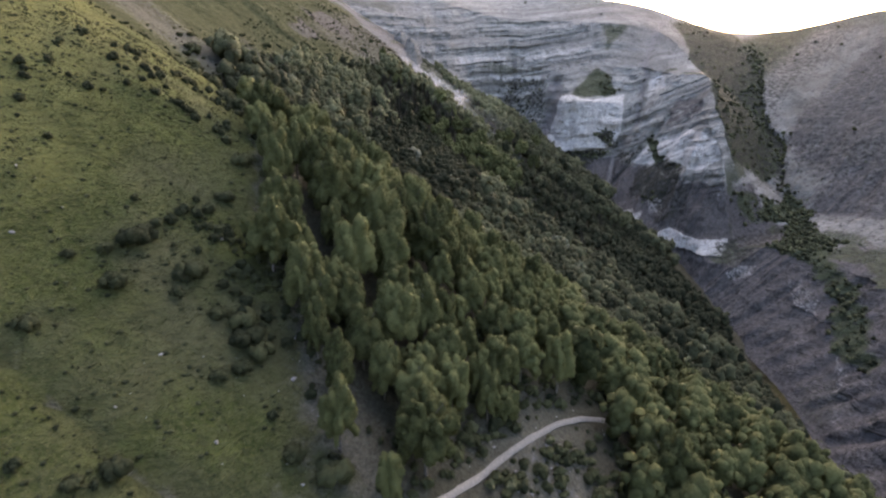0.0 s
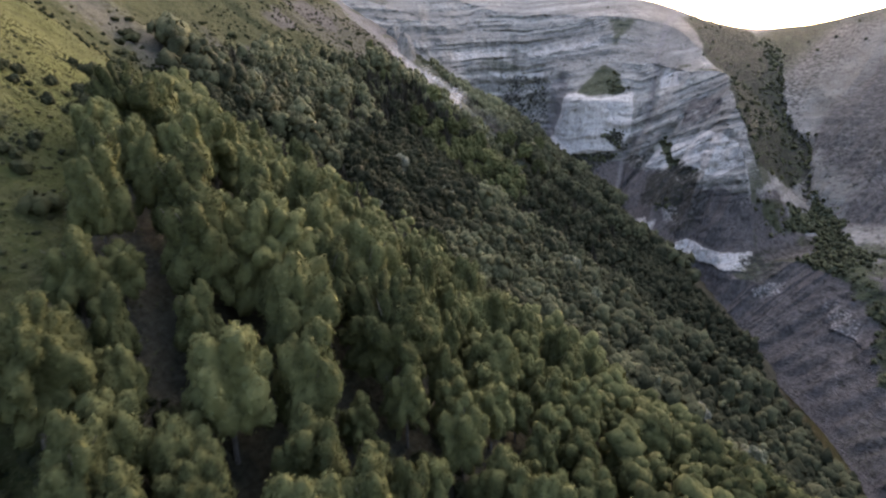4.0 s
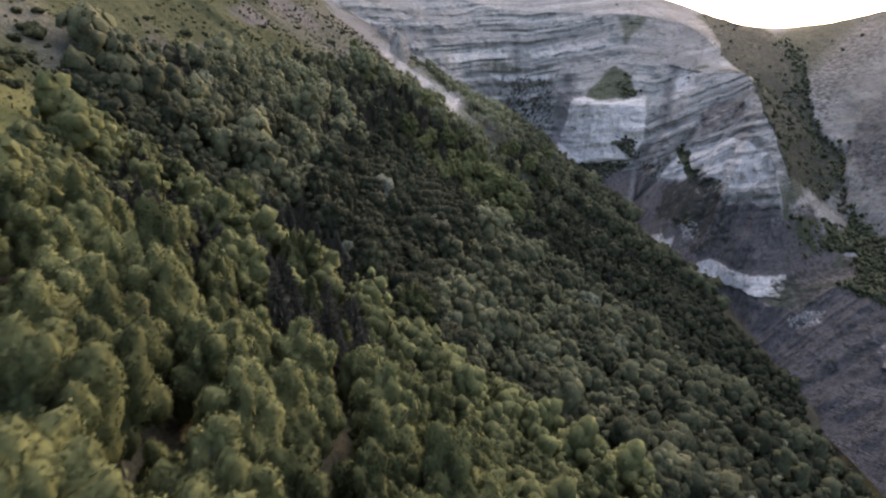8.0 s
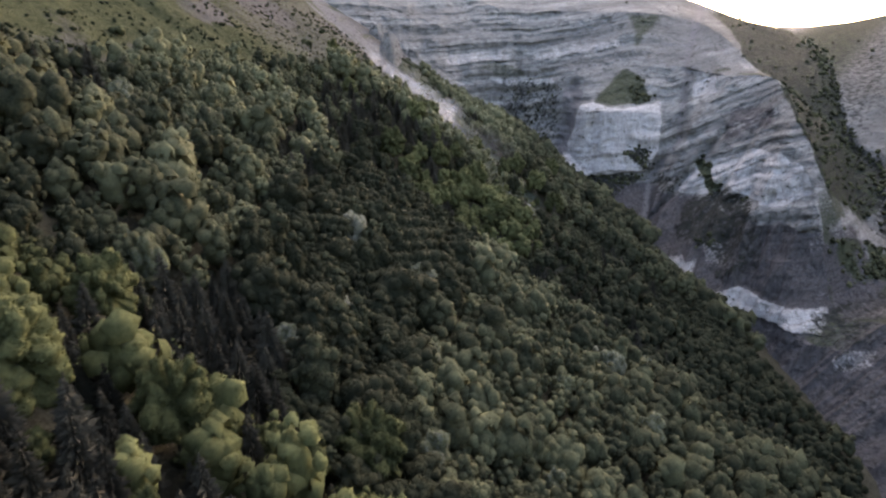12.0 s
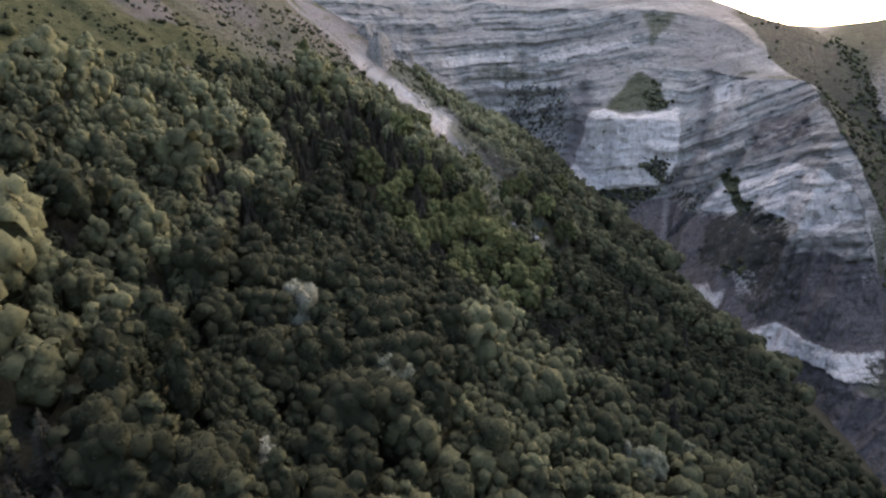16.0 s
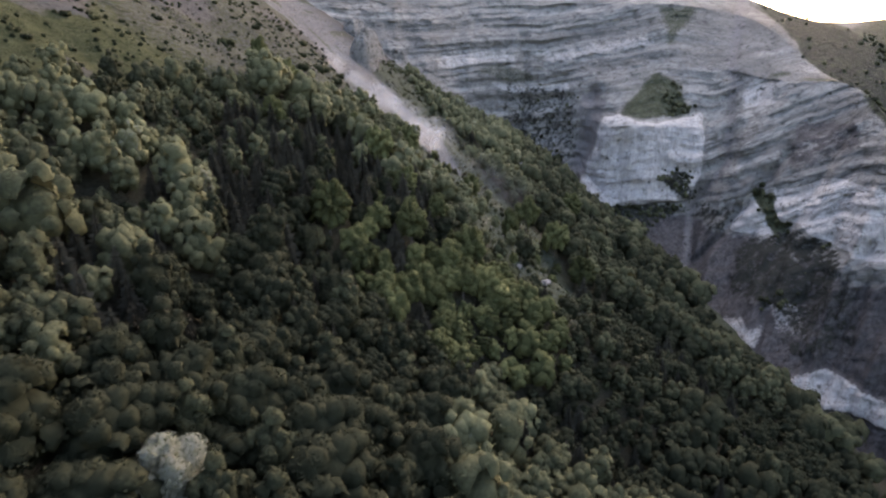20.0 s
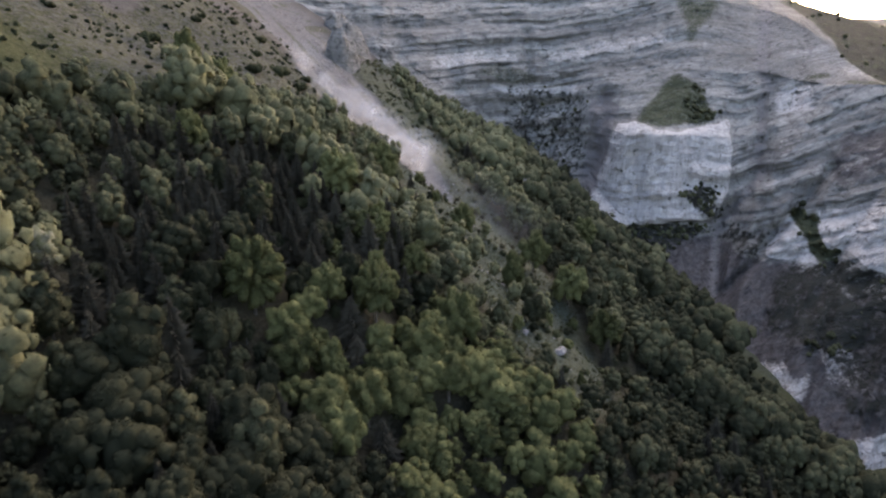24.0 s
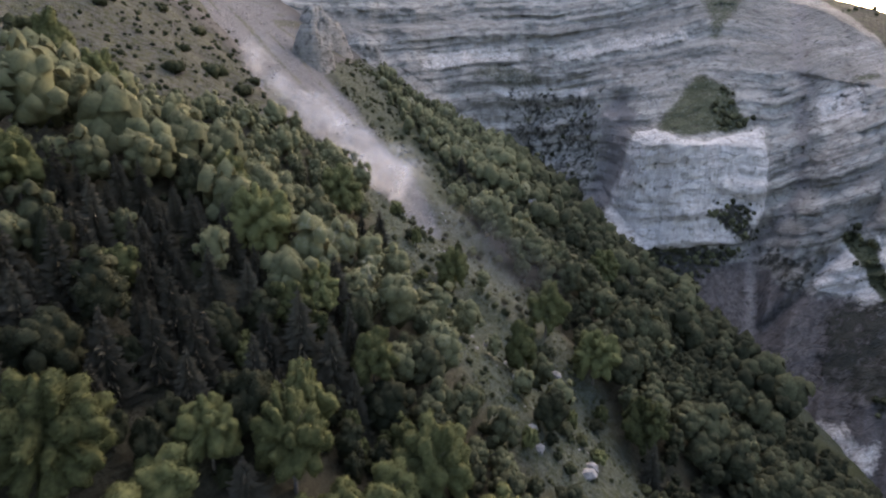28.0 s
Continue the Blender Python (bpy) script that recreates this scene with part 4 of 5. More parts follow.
def elbow_room(order, room):
    """Keeps the trees that find room for their crowns among those kept before them."""
    cells, kept = collections.defaultdict(list), np.zeros(len(px), bool)
    for i in order:
        cx, cy = int(px[i] // 6), int(py[i] // 6)
        near_by = [j for a in (-1, 0, 1) for b in (-1, 0, 1) for j in cells[cx + a, cy + b]]
        if all((px[i] - px[j]) ** 2 + (py[i] - py[j]) ** 2 > (room[i] + room[j]) ** 2 for j in near_by):
            cells[cx, cy].append(i)
            kept[i] = True
    return kept


room = np.where(is_pine, 1.6, np.where(grove, 1.75, np.where(light_head(px, py) > 0.5, 1.3, 1.5))) * size
keep = elbow_room(np.argsort(-size * rng.uniform(0.5, 1.0, len(px))), room)
px, py, size, rib, grove, is_pine = (a[keep] for a in (px, py, size, rib, grove, is_pine))
gz = ground_z(px, py)
near = np.sqrt(px ** 2 + (gz + 6) ** 2 + np.maximum(py - 305, 0) ** 2)
bright = light_head(px, py) > 0.5
is_silver = (~is_pine) & (rng.random(len(px)) < np.where(grove | (py > 300), 0.0, 0.04))
order = np.argsort(near)
used, single = set(), np.zeros(len(px), bool)
for kinds, wide, rows in ((births[:3], WIDE["birch_tree"], GROVE), (mixeds[:2] + births[:3], WIDE["broadleaf_tree"][:2] + WIDE["birch_tree"][:3], HEAD)):
    for n, (a, b, w) in enumerate(rows):
        k = n * 7 % len(kinds)
        if w > 5.8:
            across = w / (7.6, 8.4, 7.0)[n % 3]
            set_tree(bigs, n, a, b, across, float(np.clip(across, 0.75, 1.1)), 47.0 * n, used)
            continue
        across = w / wide[k]
        set_tree(kinds, k, a, b, across, float(np.clip(0.55 * across + 0.5, 0.7, 1.35)), 47.0 * n, used)
for n, (a, b, w) in enumerate(((-2.4, 271, 6.2), (-5.8, 275.5, 5.2), (-30, 207, 4.0))):
    set_tree(silvers, n, a, b, w / (4.8, 5.6)[n % 2], 1.05, 90.0 * n, used)
budget = {"birch": 175, "mixed": 330, "silver": 40, "pine": 330}
for i in order:
    kind = "pine" if is_pine[i] else "silver" if is_silver[i] else "birch" if grove[i] else "mixed"
    if budget[kind] <= 0:
        continue
    budget[kind] -= 1
    single[i] = True
    if kind == "silver" and (near[i] < 40 or py[i] > 290):
        kind = "mixed"
    if kind == "mixed" and (bright[i] or py[i] > 332 and rng.random() < 0.6):
        kind = "birch"
    kinds = {"pine": pines, "silver": silvers, "birch": births, "mixed": mixeds}[kind]
    s = float(size[i])
    k = int(rng.integers(0, 60))
    if kind == "birch":
        k = k % 3 + (0 if near[i] < 50 else 3)
    if kind == "mixed":
        k = k % 2 + (0 if near[i] < 48 else 2)
    set_tree(kinds, k, px[i], py[i], s * float(rng.uniform(0.9, 1.15)) * (1.22 if bright[i] else 1.0), s * float(rng.uniform(0.9, 1.15)) * (0.84 if bright[i] else 1.0), float(rng.uniform(0, 360)), used)

# the rest of the wood stands joined
far_birch = [crown_arrays(rng, 8.6, w, 17, 90, 0.2, fine=False) for w in (4.4, 5.4, 4.8, 6.2)]
full_mixed = [crown_arrays(rng, 8.2, w, 22, 240, 0.17, fine=False) for w in (4.8, 5.6, 6.4, 4.4)]
far_mixed = [crown_arrays(rng, 8.2, w, 20, 80, 0.19, fine=False) for w in (4.8, 5.6, 6.4, 4.4)]
thin_birch = [crown_arrays(rng, 8.6, w, 8, 30, 0.28, fine=False) for w in (4.4, 5.4, 4.8)]
thin_mixed = [crown_arrays(rng, 8.2, w, 8, 30, 0.28, fine=False) for w in (4.8, 5.6, 6.4)]
far_pine = [conifer_arrays(rng, 10.0, w, 10, 7) for w in (5.0, 5.8)]


def stand(name, label, places, kinds, mat, tones, thin=None):
    vs, ts, tone, smooth, base = [], [], [], [], 0
    for i in places:
        pool = thin if thin and near[i] > (90 if py[i] < 330 else 150) else full_mixed if kinds is far_mixed and near[i] < 62 else kinds
        src = pool[int(rng.integers(0, len(pool)))]
        a, s = rng.uniform(0, 2 * math.pi), size[i]
        c, d = math.cos(a) * s, math.sin(a) * s
        v = src[0] @ np.array([(c, d, 0), (-d, c, 0), (0, 0, s)]) + (px[i], py[i], float(gz[i]) - 0.2)
        vs.append(v)
        ts.append(src[1] + base)
        smooth.append(np.arange(len(src[1])) < (src[2] if len(src) > 2 else 0))
        tone.append(np.full(len(v), tones(i)))
        base += len(v)
    if vs:
        tagged(new(name, mesh_of(name, np.concatenate(vs), np.concatenate(ts), [mat], None, np.concatenate(smooth), {"tone": np.concatenate(tone)})), label, "forest", kind="stuff")


gz = ground_z(px, py)
patchy = fbm(px / 14, py / 14, 0, 95, 3)
rest = np.where(~single)[0]
# the rib term paints lit crests and shaded troughs into the leaf tone
stand("birch_wood", "light green birch wood covering the slope", [i for i in rest if (grove[i] or bright[i]) and not is_pine[i]], far_birch, LEAF_BIRCH,
      lambda i: 0.2 + 0.2 * bright[i] + 0.35 * patchy[i] + 0.25 * rib[i] + rng.uniform(-0.15, 0.15), thin_birch)
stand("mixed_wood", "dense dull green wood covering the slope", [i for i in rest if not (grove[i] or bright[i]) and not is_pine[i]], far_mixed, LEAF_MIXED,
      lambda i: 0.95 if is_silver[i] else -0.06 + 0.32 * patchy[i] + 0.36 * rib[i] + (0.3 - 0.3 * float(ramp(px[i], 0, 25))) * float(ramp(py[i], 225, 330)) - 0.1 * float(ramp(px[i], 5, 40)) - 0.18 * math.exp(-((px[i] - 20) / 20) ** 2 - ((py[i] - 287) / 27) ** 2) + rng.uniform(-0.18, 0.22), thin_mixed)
stand("conifer_wood", "dark conifers scattered through the wood", [i for i in rest if is_pine[i]], far_pine, NEEDLES, lambda i: rng.uniform(0.1, 0.6))

# ---- scrub, stones and small things of the slope ----
def bush_arrays(rng, height, width, lobes, leaves, leaf):
    return crown_arrays(rng, height, width, lobes, leaves, leaf)


def bush(rng, height, width, tone):
    thing = tagged(new("bush"), "low dark green bush on the open grass", "bush", "bushes of the slope")
    pieces = []
    for k in range(5):
        a = k * 1.26 + rng.uniform(0, 0.6)
        p = np.array([(0, 0, -0.3), (0.15 * width * math.cos(a), 0.15 * width * math.sin(a), 0.35 * height), (0.3 * width * math.cos(a), 0.3 * width * math.sin(a), 0.75 * height)])
        pieces.append(tube(p, np.array([0.05, 0.035, 0.01]) * height, 5))
    v, t = joined(pieces)
    part("stems", mesh_of("stems", v, t, [BARK]), thing, "thin brown stems")
    v, t, core = bush_arrays(rng, height, width, 12, 320, 0.11)
    part("foliage", mesh_of("foliage", v, t, [SCRUB], None, np.arange(len(t)) < core, tone_of(v, tone)), thing)
    return thing


bushes = [bush(rng, 1.5, w, tone) for w, tone in ((2.6, 0.25), (2.0, 0.4), (3.0, 0.5))]
MEADOW_BUSHES = ((-38.2, 58.5, 1.2), (-37.4, 53.0, 1.15), (-32.6, 59.2, 0.9), (-25.7, 55.1, 1.0), (-24.7, 52.2, 0.9), (-26.5, 57.3, 0.9),
                 (-25.0, 56.3, 1.0), (-28.9, 56.7, 0.8), (-23.9, 54.9, 0.8), (-29.8, 38.3, 0.9), (-31.5, 35.6, 0.7), (-34.4, 79.4, 0.8),
                 (-33.6, 71.4, 0.8), (-18.2, 47.3, 1.0), (-14.6, 47.9, 1.1), (-26.2, 50.3, 0.7), (-42.4, 53.8, 0.6), (-41.1, 45.4, 0.6),
                 (-34.3, 90.2, 1.1), (-39.3, 95.4, 0.9), (-43.9, 102.3, 1.0), (-47.9, 105.9, 1.0))
UPPER_BUSHES = ((-114.3, 220.8, 1.0), (-107.3, 216.1, 1.3), (-95.3, 206.2, 1.2), (-109.0, 218.2, 1.3), (-112.9, 238.7, 1.0), (-110.7, 249.8, 1.1),
                (-113.6, 275.9, 1.0), (-106.5, 287.6, 1.2), (-62.2, 395.2, 1.5), (-65.5, 406.8, 1.2), (-60.0, 407.5, 1.6), (-55.7, 411.5, 1.6),
                (-56.1, 419.3, 1.2), (-71.7, 426.0, 1.0), (-79.4, 401.6, 1.0), (-78.7, 424.4, 1.0), (-80.2, 379.9, 1.2))
HEDGE = [(-46 - 62 * f + rng.uniform(-2, 2), 104 + 112 * f + rng.uniform(-3, 3), rng.uniform(0.7, 1.3)) for f in np.linspace(0, 1, 34)]
SPARSE = [(rng.uniform(-118, -82), rng.uniform(200, 300), rng.uniform(0.4, 0.9)) for _ in range(26)]
SPARSE += [(rng.uniform(-98, -72), rng.uniform(300, 440), rng.uniform(0.3, 0.8)) for _ in range(22)]
bush_used = set()
for n, (a, b, s) in enumerate(MEADOW_BUSHES + UPPER_BUSHES + tuple(HEDGE) + tuple(SPARSE)):
    if float(slide_mask(a, b)) < 0.3:
        set_tree(bushes, n, a, b, s * 1.1, s, 71.0 * n, bush_used)


def scatter(name, label, category, places, models, mat, tones, sizes, sink=0.1):
    """Many alike small things joined, each turned and sized by chance."""
    vs, ts, tone, base = [], [], [], 0
    zs = ground_z(places[:, 0], places[:, 1])
    for (a, b), z, s in zip(places, zs, sizes):
        v, t = models[int(rng.integers(0, len(models)))]
        ang = rng.uniform(0, 2 * math.pi)
        c, d = math.cos(ang) * s, math.sin(ang) * s
        vs.append(v @ np.array([(c, d, 0), (-d, c, 0), (0, 0, s)]) + (a, b, z - sink * s))
        ts.append(t + base)
        tone.append(np.full(len(v), tones(a, b)))
        base += len(v)
    tagged(new(name, mesh_of(name, np.concatenate(vs), np.concatenate(ts), [mat], None, False, {"tone": np.concatenate(tone)})), label, category, kind="stuff")


def shrub_model(rng):
    v, t, _ = crown_arrays(rng, 0.9, 1.2, 5, 16, 0.12, low=0.0, fine=False)
    return v, t


def tuft_model(rng, blades):
    v, t = [], []
    for k in range(blades):
        a, L = rng.uniform(0, 6.28), rng.uniform(0.5, 1.0)
        o, s = np.array([math.cos(a), math.sin(a), 0]), np.array([-math.sin(a), math.cos(a), 0])
        v += [o * 0.1 - s * 0.14, o * 0.1 + s * 0.14, o * 0.55 * L + (0, 0, 0.75 * L)]
        t.append((3 * k, 3 * k + 1, 3 * k + 2))
    return np.array(v), np.array(t)


def stone_arrays(rng, flat=0.65):
    v = LOW_V * (0.75 + 0.5 * rng.random(len(LOW_V)))[:, None] * (1, rng.uniform(0.6, 0.95), flat)
    return v, LOW_T


def spread(n, x0, x1, y0, y1, wanted):
    q = np.stack([rng.uniform(x0, x1, n), rng.uniform(y0, y1, n)], 1)
    return q[rng.random(n) < wanted(q[:, 0], q[:, 1])]


shrubs = [shrub_model(rng) for _ in range(4)]
clump = lambda a, b: ramp(fbm(a / 9, b / 9, 0, 111, 3), 0.42, 0.62)
q = spread(2600, -62, -8, 33, 130, lambda a, b: (1 - ramp(a, tree_edge(b) + 4, tree_edge(b) + 10)) * (0.1 + 0.9 * ramp(a, tree_edge(b) - 22, tree_edge(b) - 2)) * clump(a, b))
scatter("meadow_scrub", "dark low scrub thickening towards the wood", "scrub", q, shrubs, SCRUB, lambda a, b: rng.uniform(0.0, 0.5), rng.uniform(0.4, 1.3, len(q)))
q = spread(7500, -120, -40, 170, 450, lambda a, b: (1 - ramp(a, tree_edge(b) + 2, tree_edge(b) + 8)) * (1 - slide_mask(a, b)) * (0.15 + 0.6 * clump(a, b)))
scatter("slope_scrub", "scattered low scrub between scree and grass", "scrub", q, shrubs, SCRUB, lambda a, b: rng.uniform(0.1, 0.7), 0.25 + 0.8 * rng.random(len(q)) ** 2)
q = spread(6000, -62, 50, 340, 600, lambda a, b: (1 - slide_mask(a, b)) * np.maximum(ramp(np.exp(-(((a + 1 + 0.45 * (b - 385)) / 19) ** 2 + ((b - 386) / 44) ** 2)), 0.2, 0.5), ramp(b, 425, 440)) * (1 - ramp(a, 30, 60)) * (0.3 + 0.6 * clump(a, b)))
q2 = spread(900, -8, 20, 46, 82, lambda a, b: 0.7 + 0 * a)
q2 = q2[np.abs(q2[:, 1] - np.interp(q2[:, 0], TRAIL_X, TRAIL_Y)) > 1.8]
scatter("clearing_scrub", "scrub and saplings on the stony clearing", "scrub", np.concatenate([q, q2]), shrubs, SCRUB, lambda a, b: rng.uniform(0.1, 0.9), 0.4 + 1.3 * rng.random(len(q) + len(q2)) ** 2)
q = spread(1600, -90, 60, 60, 430, lambda a, b: thicket(a, b) * 0.9)
scatter("undergrowth", "dark undergrowth beneath the trees", "undergrowth", q, shrubs, SCRUB, lambda a, b: rng.uniform(-0.1, 0.4), rng.uniform(0.8, 2.0, len(q)))
q = spread(7000, -70, -16, 30, 125, lambda a, b: (1 - ramp(a, tree_edge(b) - 1, tree_edge(b) + 6)) * (0.35 + 0.65 * clump(a, b)))
scatter("tussocks", "small dark tussocks all over the meadow", "tussocks", q, [stone_arrays(rng, 0.6) for _ in range(3)], SCRUB, lambda a, b: rng.uniform(0.0, 0.6), 0.1 + 0.3 * rng.random(len(q)) ** 2, 0.0)
tufts = [tuft_model(rng, 5) for _ in range(4)]
net = Net("grass_blades", 0.9)
tint = net.math("ADD", net.field("tone"), net.fit(net.noise(0.5, 3.0), 0.3, 0.7, -0.25, 0.25))
GRASS = net.finish(net.mix(net.fit(tint, 0.0, 1.0), (0.036, 0.043, 0.018), (0.098, 0.1, 0.05)))
q = spread(21000, -66, -14, 30, 120, lambda a, b: 1 - ramp(a, tree_edge(b) + 3, tree_edge(b) + 9))
scatter("grass_tufts", "coarse grass tufts on the open slope", "grass", q, tufts, GRASS, lambda a, b: rng.uniform(0, 1), rng.uniform(0.12, 0.42, len(q)), 0.0)
q = spread(6000, -120, -62, 60, 190, lambda a, b: 1 - ramp(a, tree_edge(b) - 1, tree_edge(b) + 3))
scatter("upland_tufts", "coarse grass tufts on the upper slope", "grass", q, tufts, GRASS, lambda a, b: rng.uniform(0, 1), rng.uniform(0.2, 0.6, len(q)), 0.0)
q = spread(26000, -62, 45, 335, 560, lambda a, b: (1 - slide_mask(a, b)) * np.maximum(ramp(np.exp(-(((a + 1 + 0.45 * (b - 385)) / 19) ** 2 + ((b - 386) / 44) ** 2)), 0.15, 0.4), ramp(b, 425, 440)) * (1 - ramp(a, 25, 45)) * (0.35 + 0.65 * clump(a, b)))
scatter("clearing_tufts", "coarse grass and low growth on the stony clearing", "grass", q, tufts, GRASS, lambda a, b: rng.uniform(-0.1, 0.9), rng.uniform(0.3, 0.8, len(q)), 0.0)
stones = [stone_arrays(rng) for _ in range(4)]
q = np.concatenate([spread(1800, -40, 34, 340, 425, lambda a, b: np.exp(-(((a + 6 + 0.45 * (b - 385)) / 9) ** 2 + ((b - 383) / 30) ** 2))),
                    spread(2600, -110, -10, 400, 560, lambda a, b: slide_mask(a, b)),
                    spread(200, -60, -12, 34, 66, lambda a, b: 0.2 + 0.6 * ramp(a, -30, -20)),
                    spread(300, -2, 20, 48, 76, lambda a, b: 0.5 + 0 * a)])
scatter("loose_stones", "loose grey stones on scree and slide", "stones", q, stones, STONE, lambda a, b: 0.5, 0.08 + 0.4 * rng.random(len(q)) ** 5)


# small single trees that stand in the clearing
for k in range(26):
    b = rng.uniform(346, 420)
    a = -1 - 0.45 * (b - 385) + rng.uniform(-15, 17)
    if float(slide_mask(a, b)) < 0.1:
        kinds = births[:3] if rng.random() < 0.5 else mixeds[:2]
        set_tree(kinds, k, a, b, float(rng.uniform(0.3, 0.62)), float(rng.uniform(0.26, 0.5)), 63.0 * k, used)


# boulders and outcrops one can tell apart
def boulder(x, y, size, label="pale grey limestone boulder among the scrub"):
    v = ICO_V * (0.8 + 0.4 * rng.random(len(ICO_V)))[:, None] * (size, 0.8 * size, 0.75 * size)
    t = ICO_T
    ob = tagged(new("boulder", mesh_of("boulder", v, t, [STONE], None, False)), label, "boulder", "boulders of the clearing")
    ob.location = (x, y, float(ground_z(x, y)) + 0.2 * size)
    ob.rotation_euler = (0, 0, rng.uniform(0, 6))


for a, b, s in ((4.3, 364.7, 0.7), (6.5, 354.4, 0.8), (12.6, 378.5, 1.0), (14.8, 353.5, 1.2), (-2.6, 353.4, 0.8), (-0.5, 374.6, 0.7), (5.2, 362, 0.7),
                (7.5, 352, 0.8), (15.6, 355.5, 1.1), (3.0, 371, 0.6), (-9, 398, 0.7), (-5, 391, 0.6), (-24.3, 44.5, 0.25)):
    boulder(a, b, s)


def outcrop(x, y, wide, deep, high, turn):
    """A jagged limestone rib that stands out of the slope."""
    n, m = 26, 18
    u, w = np.meshgrid(np.linspace(0, 2 * math.pi, n, endpoint=False), np.linspace(0, 1, m))
    top = 1 - 0.55 * w ** 1.5
    rad = top * (0.8 + 0.5 * fbm(3 + np.cos(u) * 1.3 + x, np.sin(u) * 1.3, w * 3, 131, 4))
    v = np.stack([rad * np.cos(u) * wide, rad * np.sin(u) * deep, (w * (0.8 + 0.45 * vnoise(np.cos(u) * 1.6 + y, np.sin(u) * 1.6, 0, 137))) * high - 0.45 * high], -1).reshape(-1, 3)
    t = grid_tris(m, n)
    wrap = np.array([(k * n + n - 1, k * n, (k + 1) * n) for k in range(m - 1)] + [(k * n + n - 1, (k + 1) * n, (k + 1) * n + n - 1) for k in range(m - 1)])
    cap = np.array([((m - 1) * n, (m - 1) * n + k, (m - 1) * n + k + 1) for k in range(1, n - 1)])
    k = len(v)
    ob = tagged(new("rock_outcrop", mesh_of("rock_outcrop", v, np.concatenate([t, wrap, cap]), [ROCK], None, False,
                {"pale": np.full(k, 0.25), "plain": np.full(k, 0.5), "shale": np.zeros(k), "gravel": np.zeros(k), "green": np.zeros(k), "dots": np.full(k, 0.3), "bed": v[:, 2]})),
                "jagged pale limestone outcrop on the slope", "rock", "outcrops of the slope")
    ob.matrix_world = pose(x, y, float(ground_z(x, y)), 0, 0, turn)


outcrop(-63.5, 492.5, 7, 10, 17, -20)
outcrop(-71.5, 548, 8, 16, 20, -10)
outcrop(-60, 575, 6, 8, 12, 20)
outcrop(-84, 566, 8, 12, 14, 10)
outcrop(97, 396, 2.6, 2.0, 7, 30)
outcrop(101, 391, 2.0, 1.8, 6, 0)
outcrop(13.3, 472.7, 2.5, 3.5, 9, 0)

# the trodden path, with a banked edge
tx = np.linspace(-16, 19, 60)
ty = np.interp(tx, TRAIL_X, TRAIL_Y)
ty = np.convolve(np.pad(ty, 4, mode="edge"), np.ones(9) / 9, "valid")
tz = ground_z(tx, ty) + 0.12
dx, dy = np.gradient(tx), np.gradient(ty)
ln = np.hypot(dx, dy)
ox, oy = -dy / ln, dx / ln
rows = []
for k, (o, h) in enumerate(((-0.52, -0.5), (-0.3, 0.0), (-0.1, 0.03), (0.1, 0.02), (0.3, 0.04), (0.52, 0.2))):
    wob = 0.12 * (vnoise(tx * 0.9, k, 0, 141) - 0.5) * (abs(o) > 0.3)
    rows.append(np.stack([tx + ox * (o + wob), ty + oy * (o + wob), tz + h + 0.05 * (vnoise(tx * 1.3, k * 3.1, 0, 143) - 0.5)], -1))
v = np.stack(rows, 0).reshape(-1, 3)
tagged(new("footpath", mesh_of("footpath", v, grid_tris(6, 60)[:, ::-1], [PATH_DIRT])), "narrow pale dirt path cut across the slope", "footpath", kind="structure")

# shrubs on the mountain's ledges and in its gullies
pick_from = np.clip(bush_gully + 0.12 * ramp(side_grass, 0.3, 0.8) * ramp(H, 0, -40) + 0.012 * side_grass + 0.4 * side_gully + 0.5 * cross_green + 0.4 * dark_zone * ramp(patch, 0.45, 0.6)
                    + 0.8 * patch_of(19.5, -9, 20, -26, 22.2, -27, 21, -14) + 0.5 * patch_of(11, -75, 15.8, -74, 20.8, -72, 24, -74, 20.2, -82, 14.8, -86)
                    + 0.05 * patch_of(1.4, -11, 9.2, -17, 10, -54, 8, -78, 3.2, -66, 1, -50) + 0.7 * patch_of(19.8, -58, 23.2, -56, 24, -71, 22.6, -69)
                    + 0.004 * green_f, 0, 1)
area = np.abs(np.gradient(R, axis=1)) + np.abs(np.gradient(H, axis=1))
chance = (pick_from * area * R / 250).ravel()
chosen = rng.choice(len(chance), 2300, p=chance / chance.sum())
cliff_models = [crown_arrays(rng, 2.6, 2.6, 6, 14, 0.22, low=0.0, fine=False) for _ in range(3)]
vs, ts, tone, base = [], [], [], 0
flat = np.stack([mx, my, mz], -1).reshape(-1, 3)
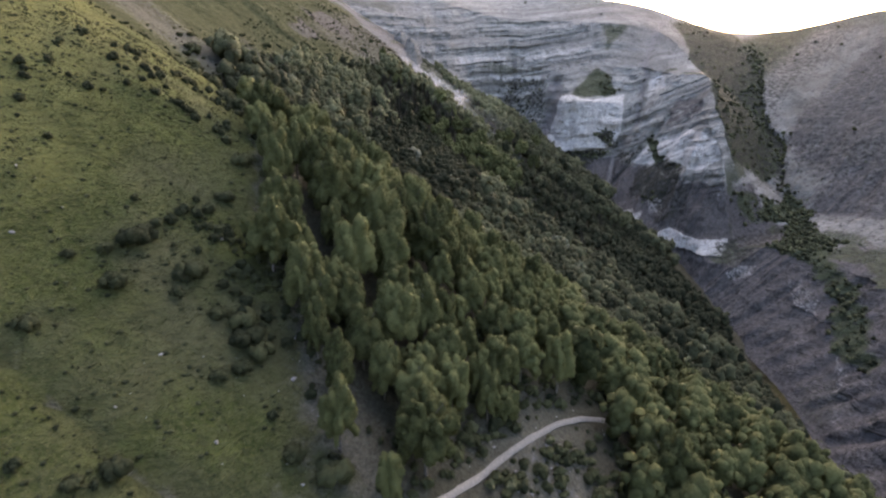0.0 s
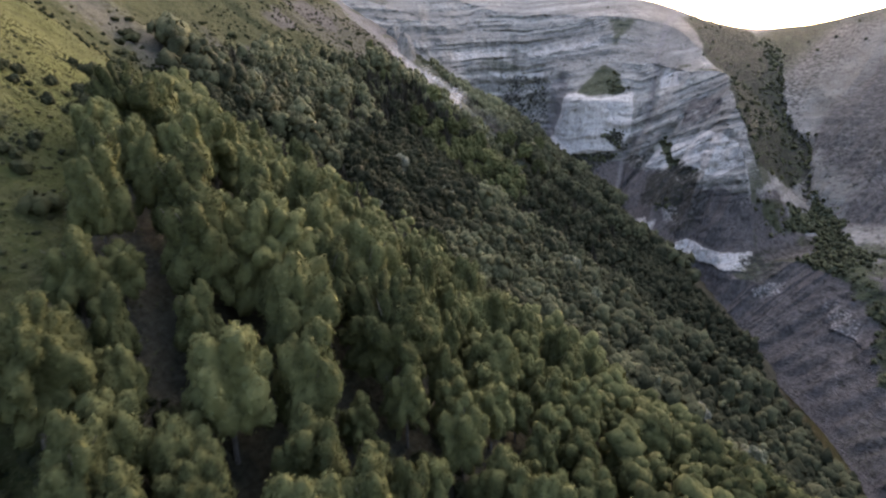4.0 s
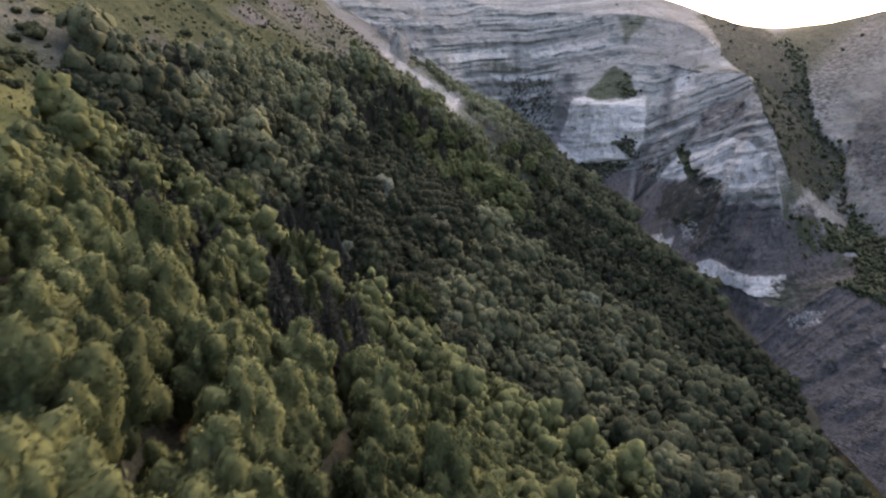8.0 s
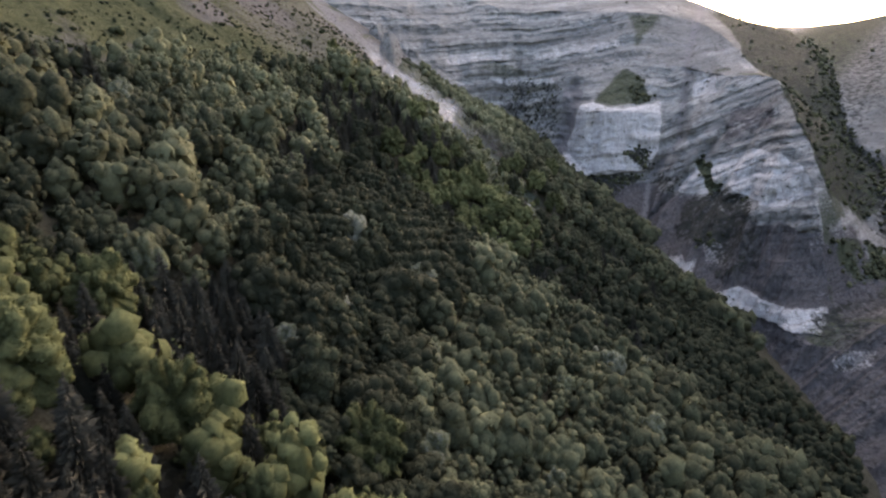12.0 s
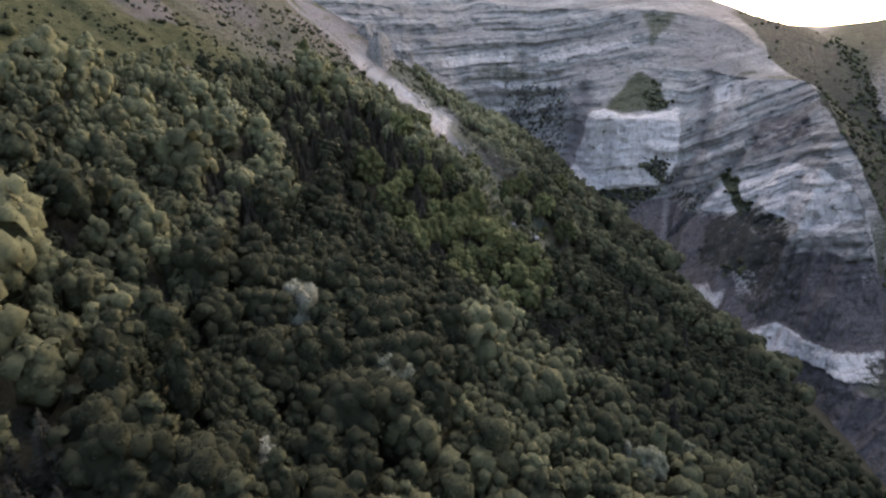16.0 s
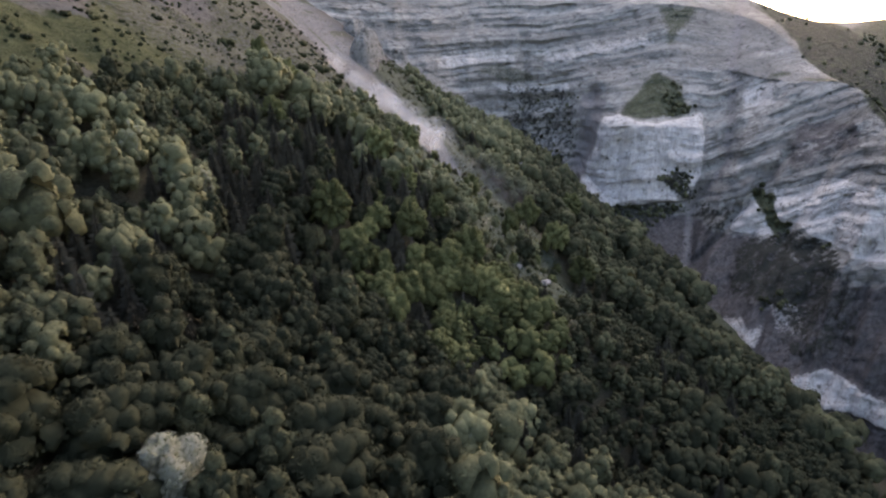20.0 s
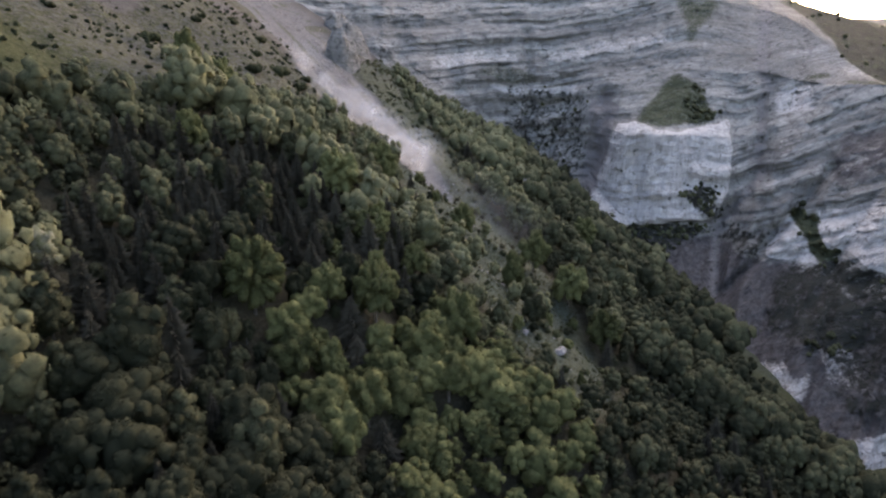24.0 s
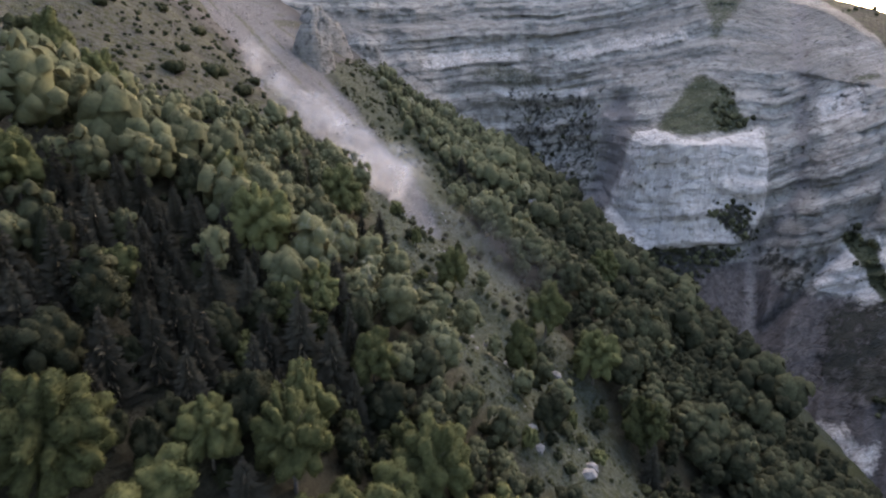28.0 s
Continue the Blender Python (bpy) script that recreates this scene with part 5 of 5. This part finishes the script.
for i in chosen:
    v, t, _ = cliff_models[int(rng.integers(0, 3))]
    s = 0.3 + 0.95 * rng.random() ** 2
    vs.append(v * s + flat[i] - (0, 0, 0.4 * s))
    ts.append(t + base)
    tone.append(np.full(len(v), rng.uniform(0.1, 0.7)))
    base += len(v)
tagged(new("cliff_scrub", mesh_of("cliff_scrub", np.concatenate(vs), np.concatenate(ts), [LEAF_MIXED], None, False, {"tone": np.concatenate(tone)})),
       "dark green bushes in the cliff's gullies and on ledges", "scrub", kind="stuff")

# the dust of a rockfall, hanging over the slide's lower edge in thin curved veils
veils, dense = [], []
rings, spokes = 9, 28
u, w = np.meshgrid(np.arange(spokes) * 2 * math.pi / spokes, np.linspace(0.02, 1, rings))
disc_t = np.concatenate([grid_tris(rings, spokes), np.array([(k * spokes + spokes - 1, k * spokes, (k + 1) * spokes) for k in range(rings - 1)]
                         + [(k * spokes + spokes - 1, (k + 1) * spokes, (k + 1) * spokes + spokes - 1) for k in range(rings - 1)])])
for k in range(30):
    f = min(k / 23, 1.0)
    a = -68 + 48 * f + rng.uniform(-3, 3)
    b = np.interp(a, (-80, -54, -41, -30, -16), (458, 427, 420, 414, 412)) + rng.uniform(-3, 6)
    size, much = (4.0 + 4.0 * f) * rng.uniform(0.8, 1.25), 0.15 + 0.31 * f ** 1.4
    if k >= 24:
        a, b, size, much = -16 + 4.5 * (k - 24) + rng.uniform(-2, 2), 408 - 3.5 * (k - 24), 9.0, 0.06
    disc = np.stack([w * np.cos(u) * size * 1.25, w * np.sin(u) * size, 0.35 * size * (1 - w ** 2) + 0.25 * size * (fbm(w * np.cos(u) * 2 + k, w * np.sin(u) * 2, k, 151, 3) - 0.5)], -1).reshape(-1, 3)
    turn = pose(a, b, float(ground_z(a, b)) + 0.45 * size, rng.uniform(25, 80), rng.uniform(-25, 25), rng.uniform(-60, 60))
    disc = disc @ np.array(turn.to_3x3()).T + np.array(turn.translation)
    veils.append((disc, disc_t))
    dense.append((much * (1 - w ** 2) ** 1.5).ravel())
v, t = joined(veils)
tagged(new("dust_cloud", mesh_of("dust_cloud", v, t, [DUST], None, True, {"dense": np.concatenate(dense)})), "pale dust hanging over the rock slide", "dust", kind="stuff")
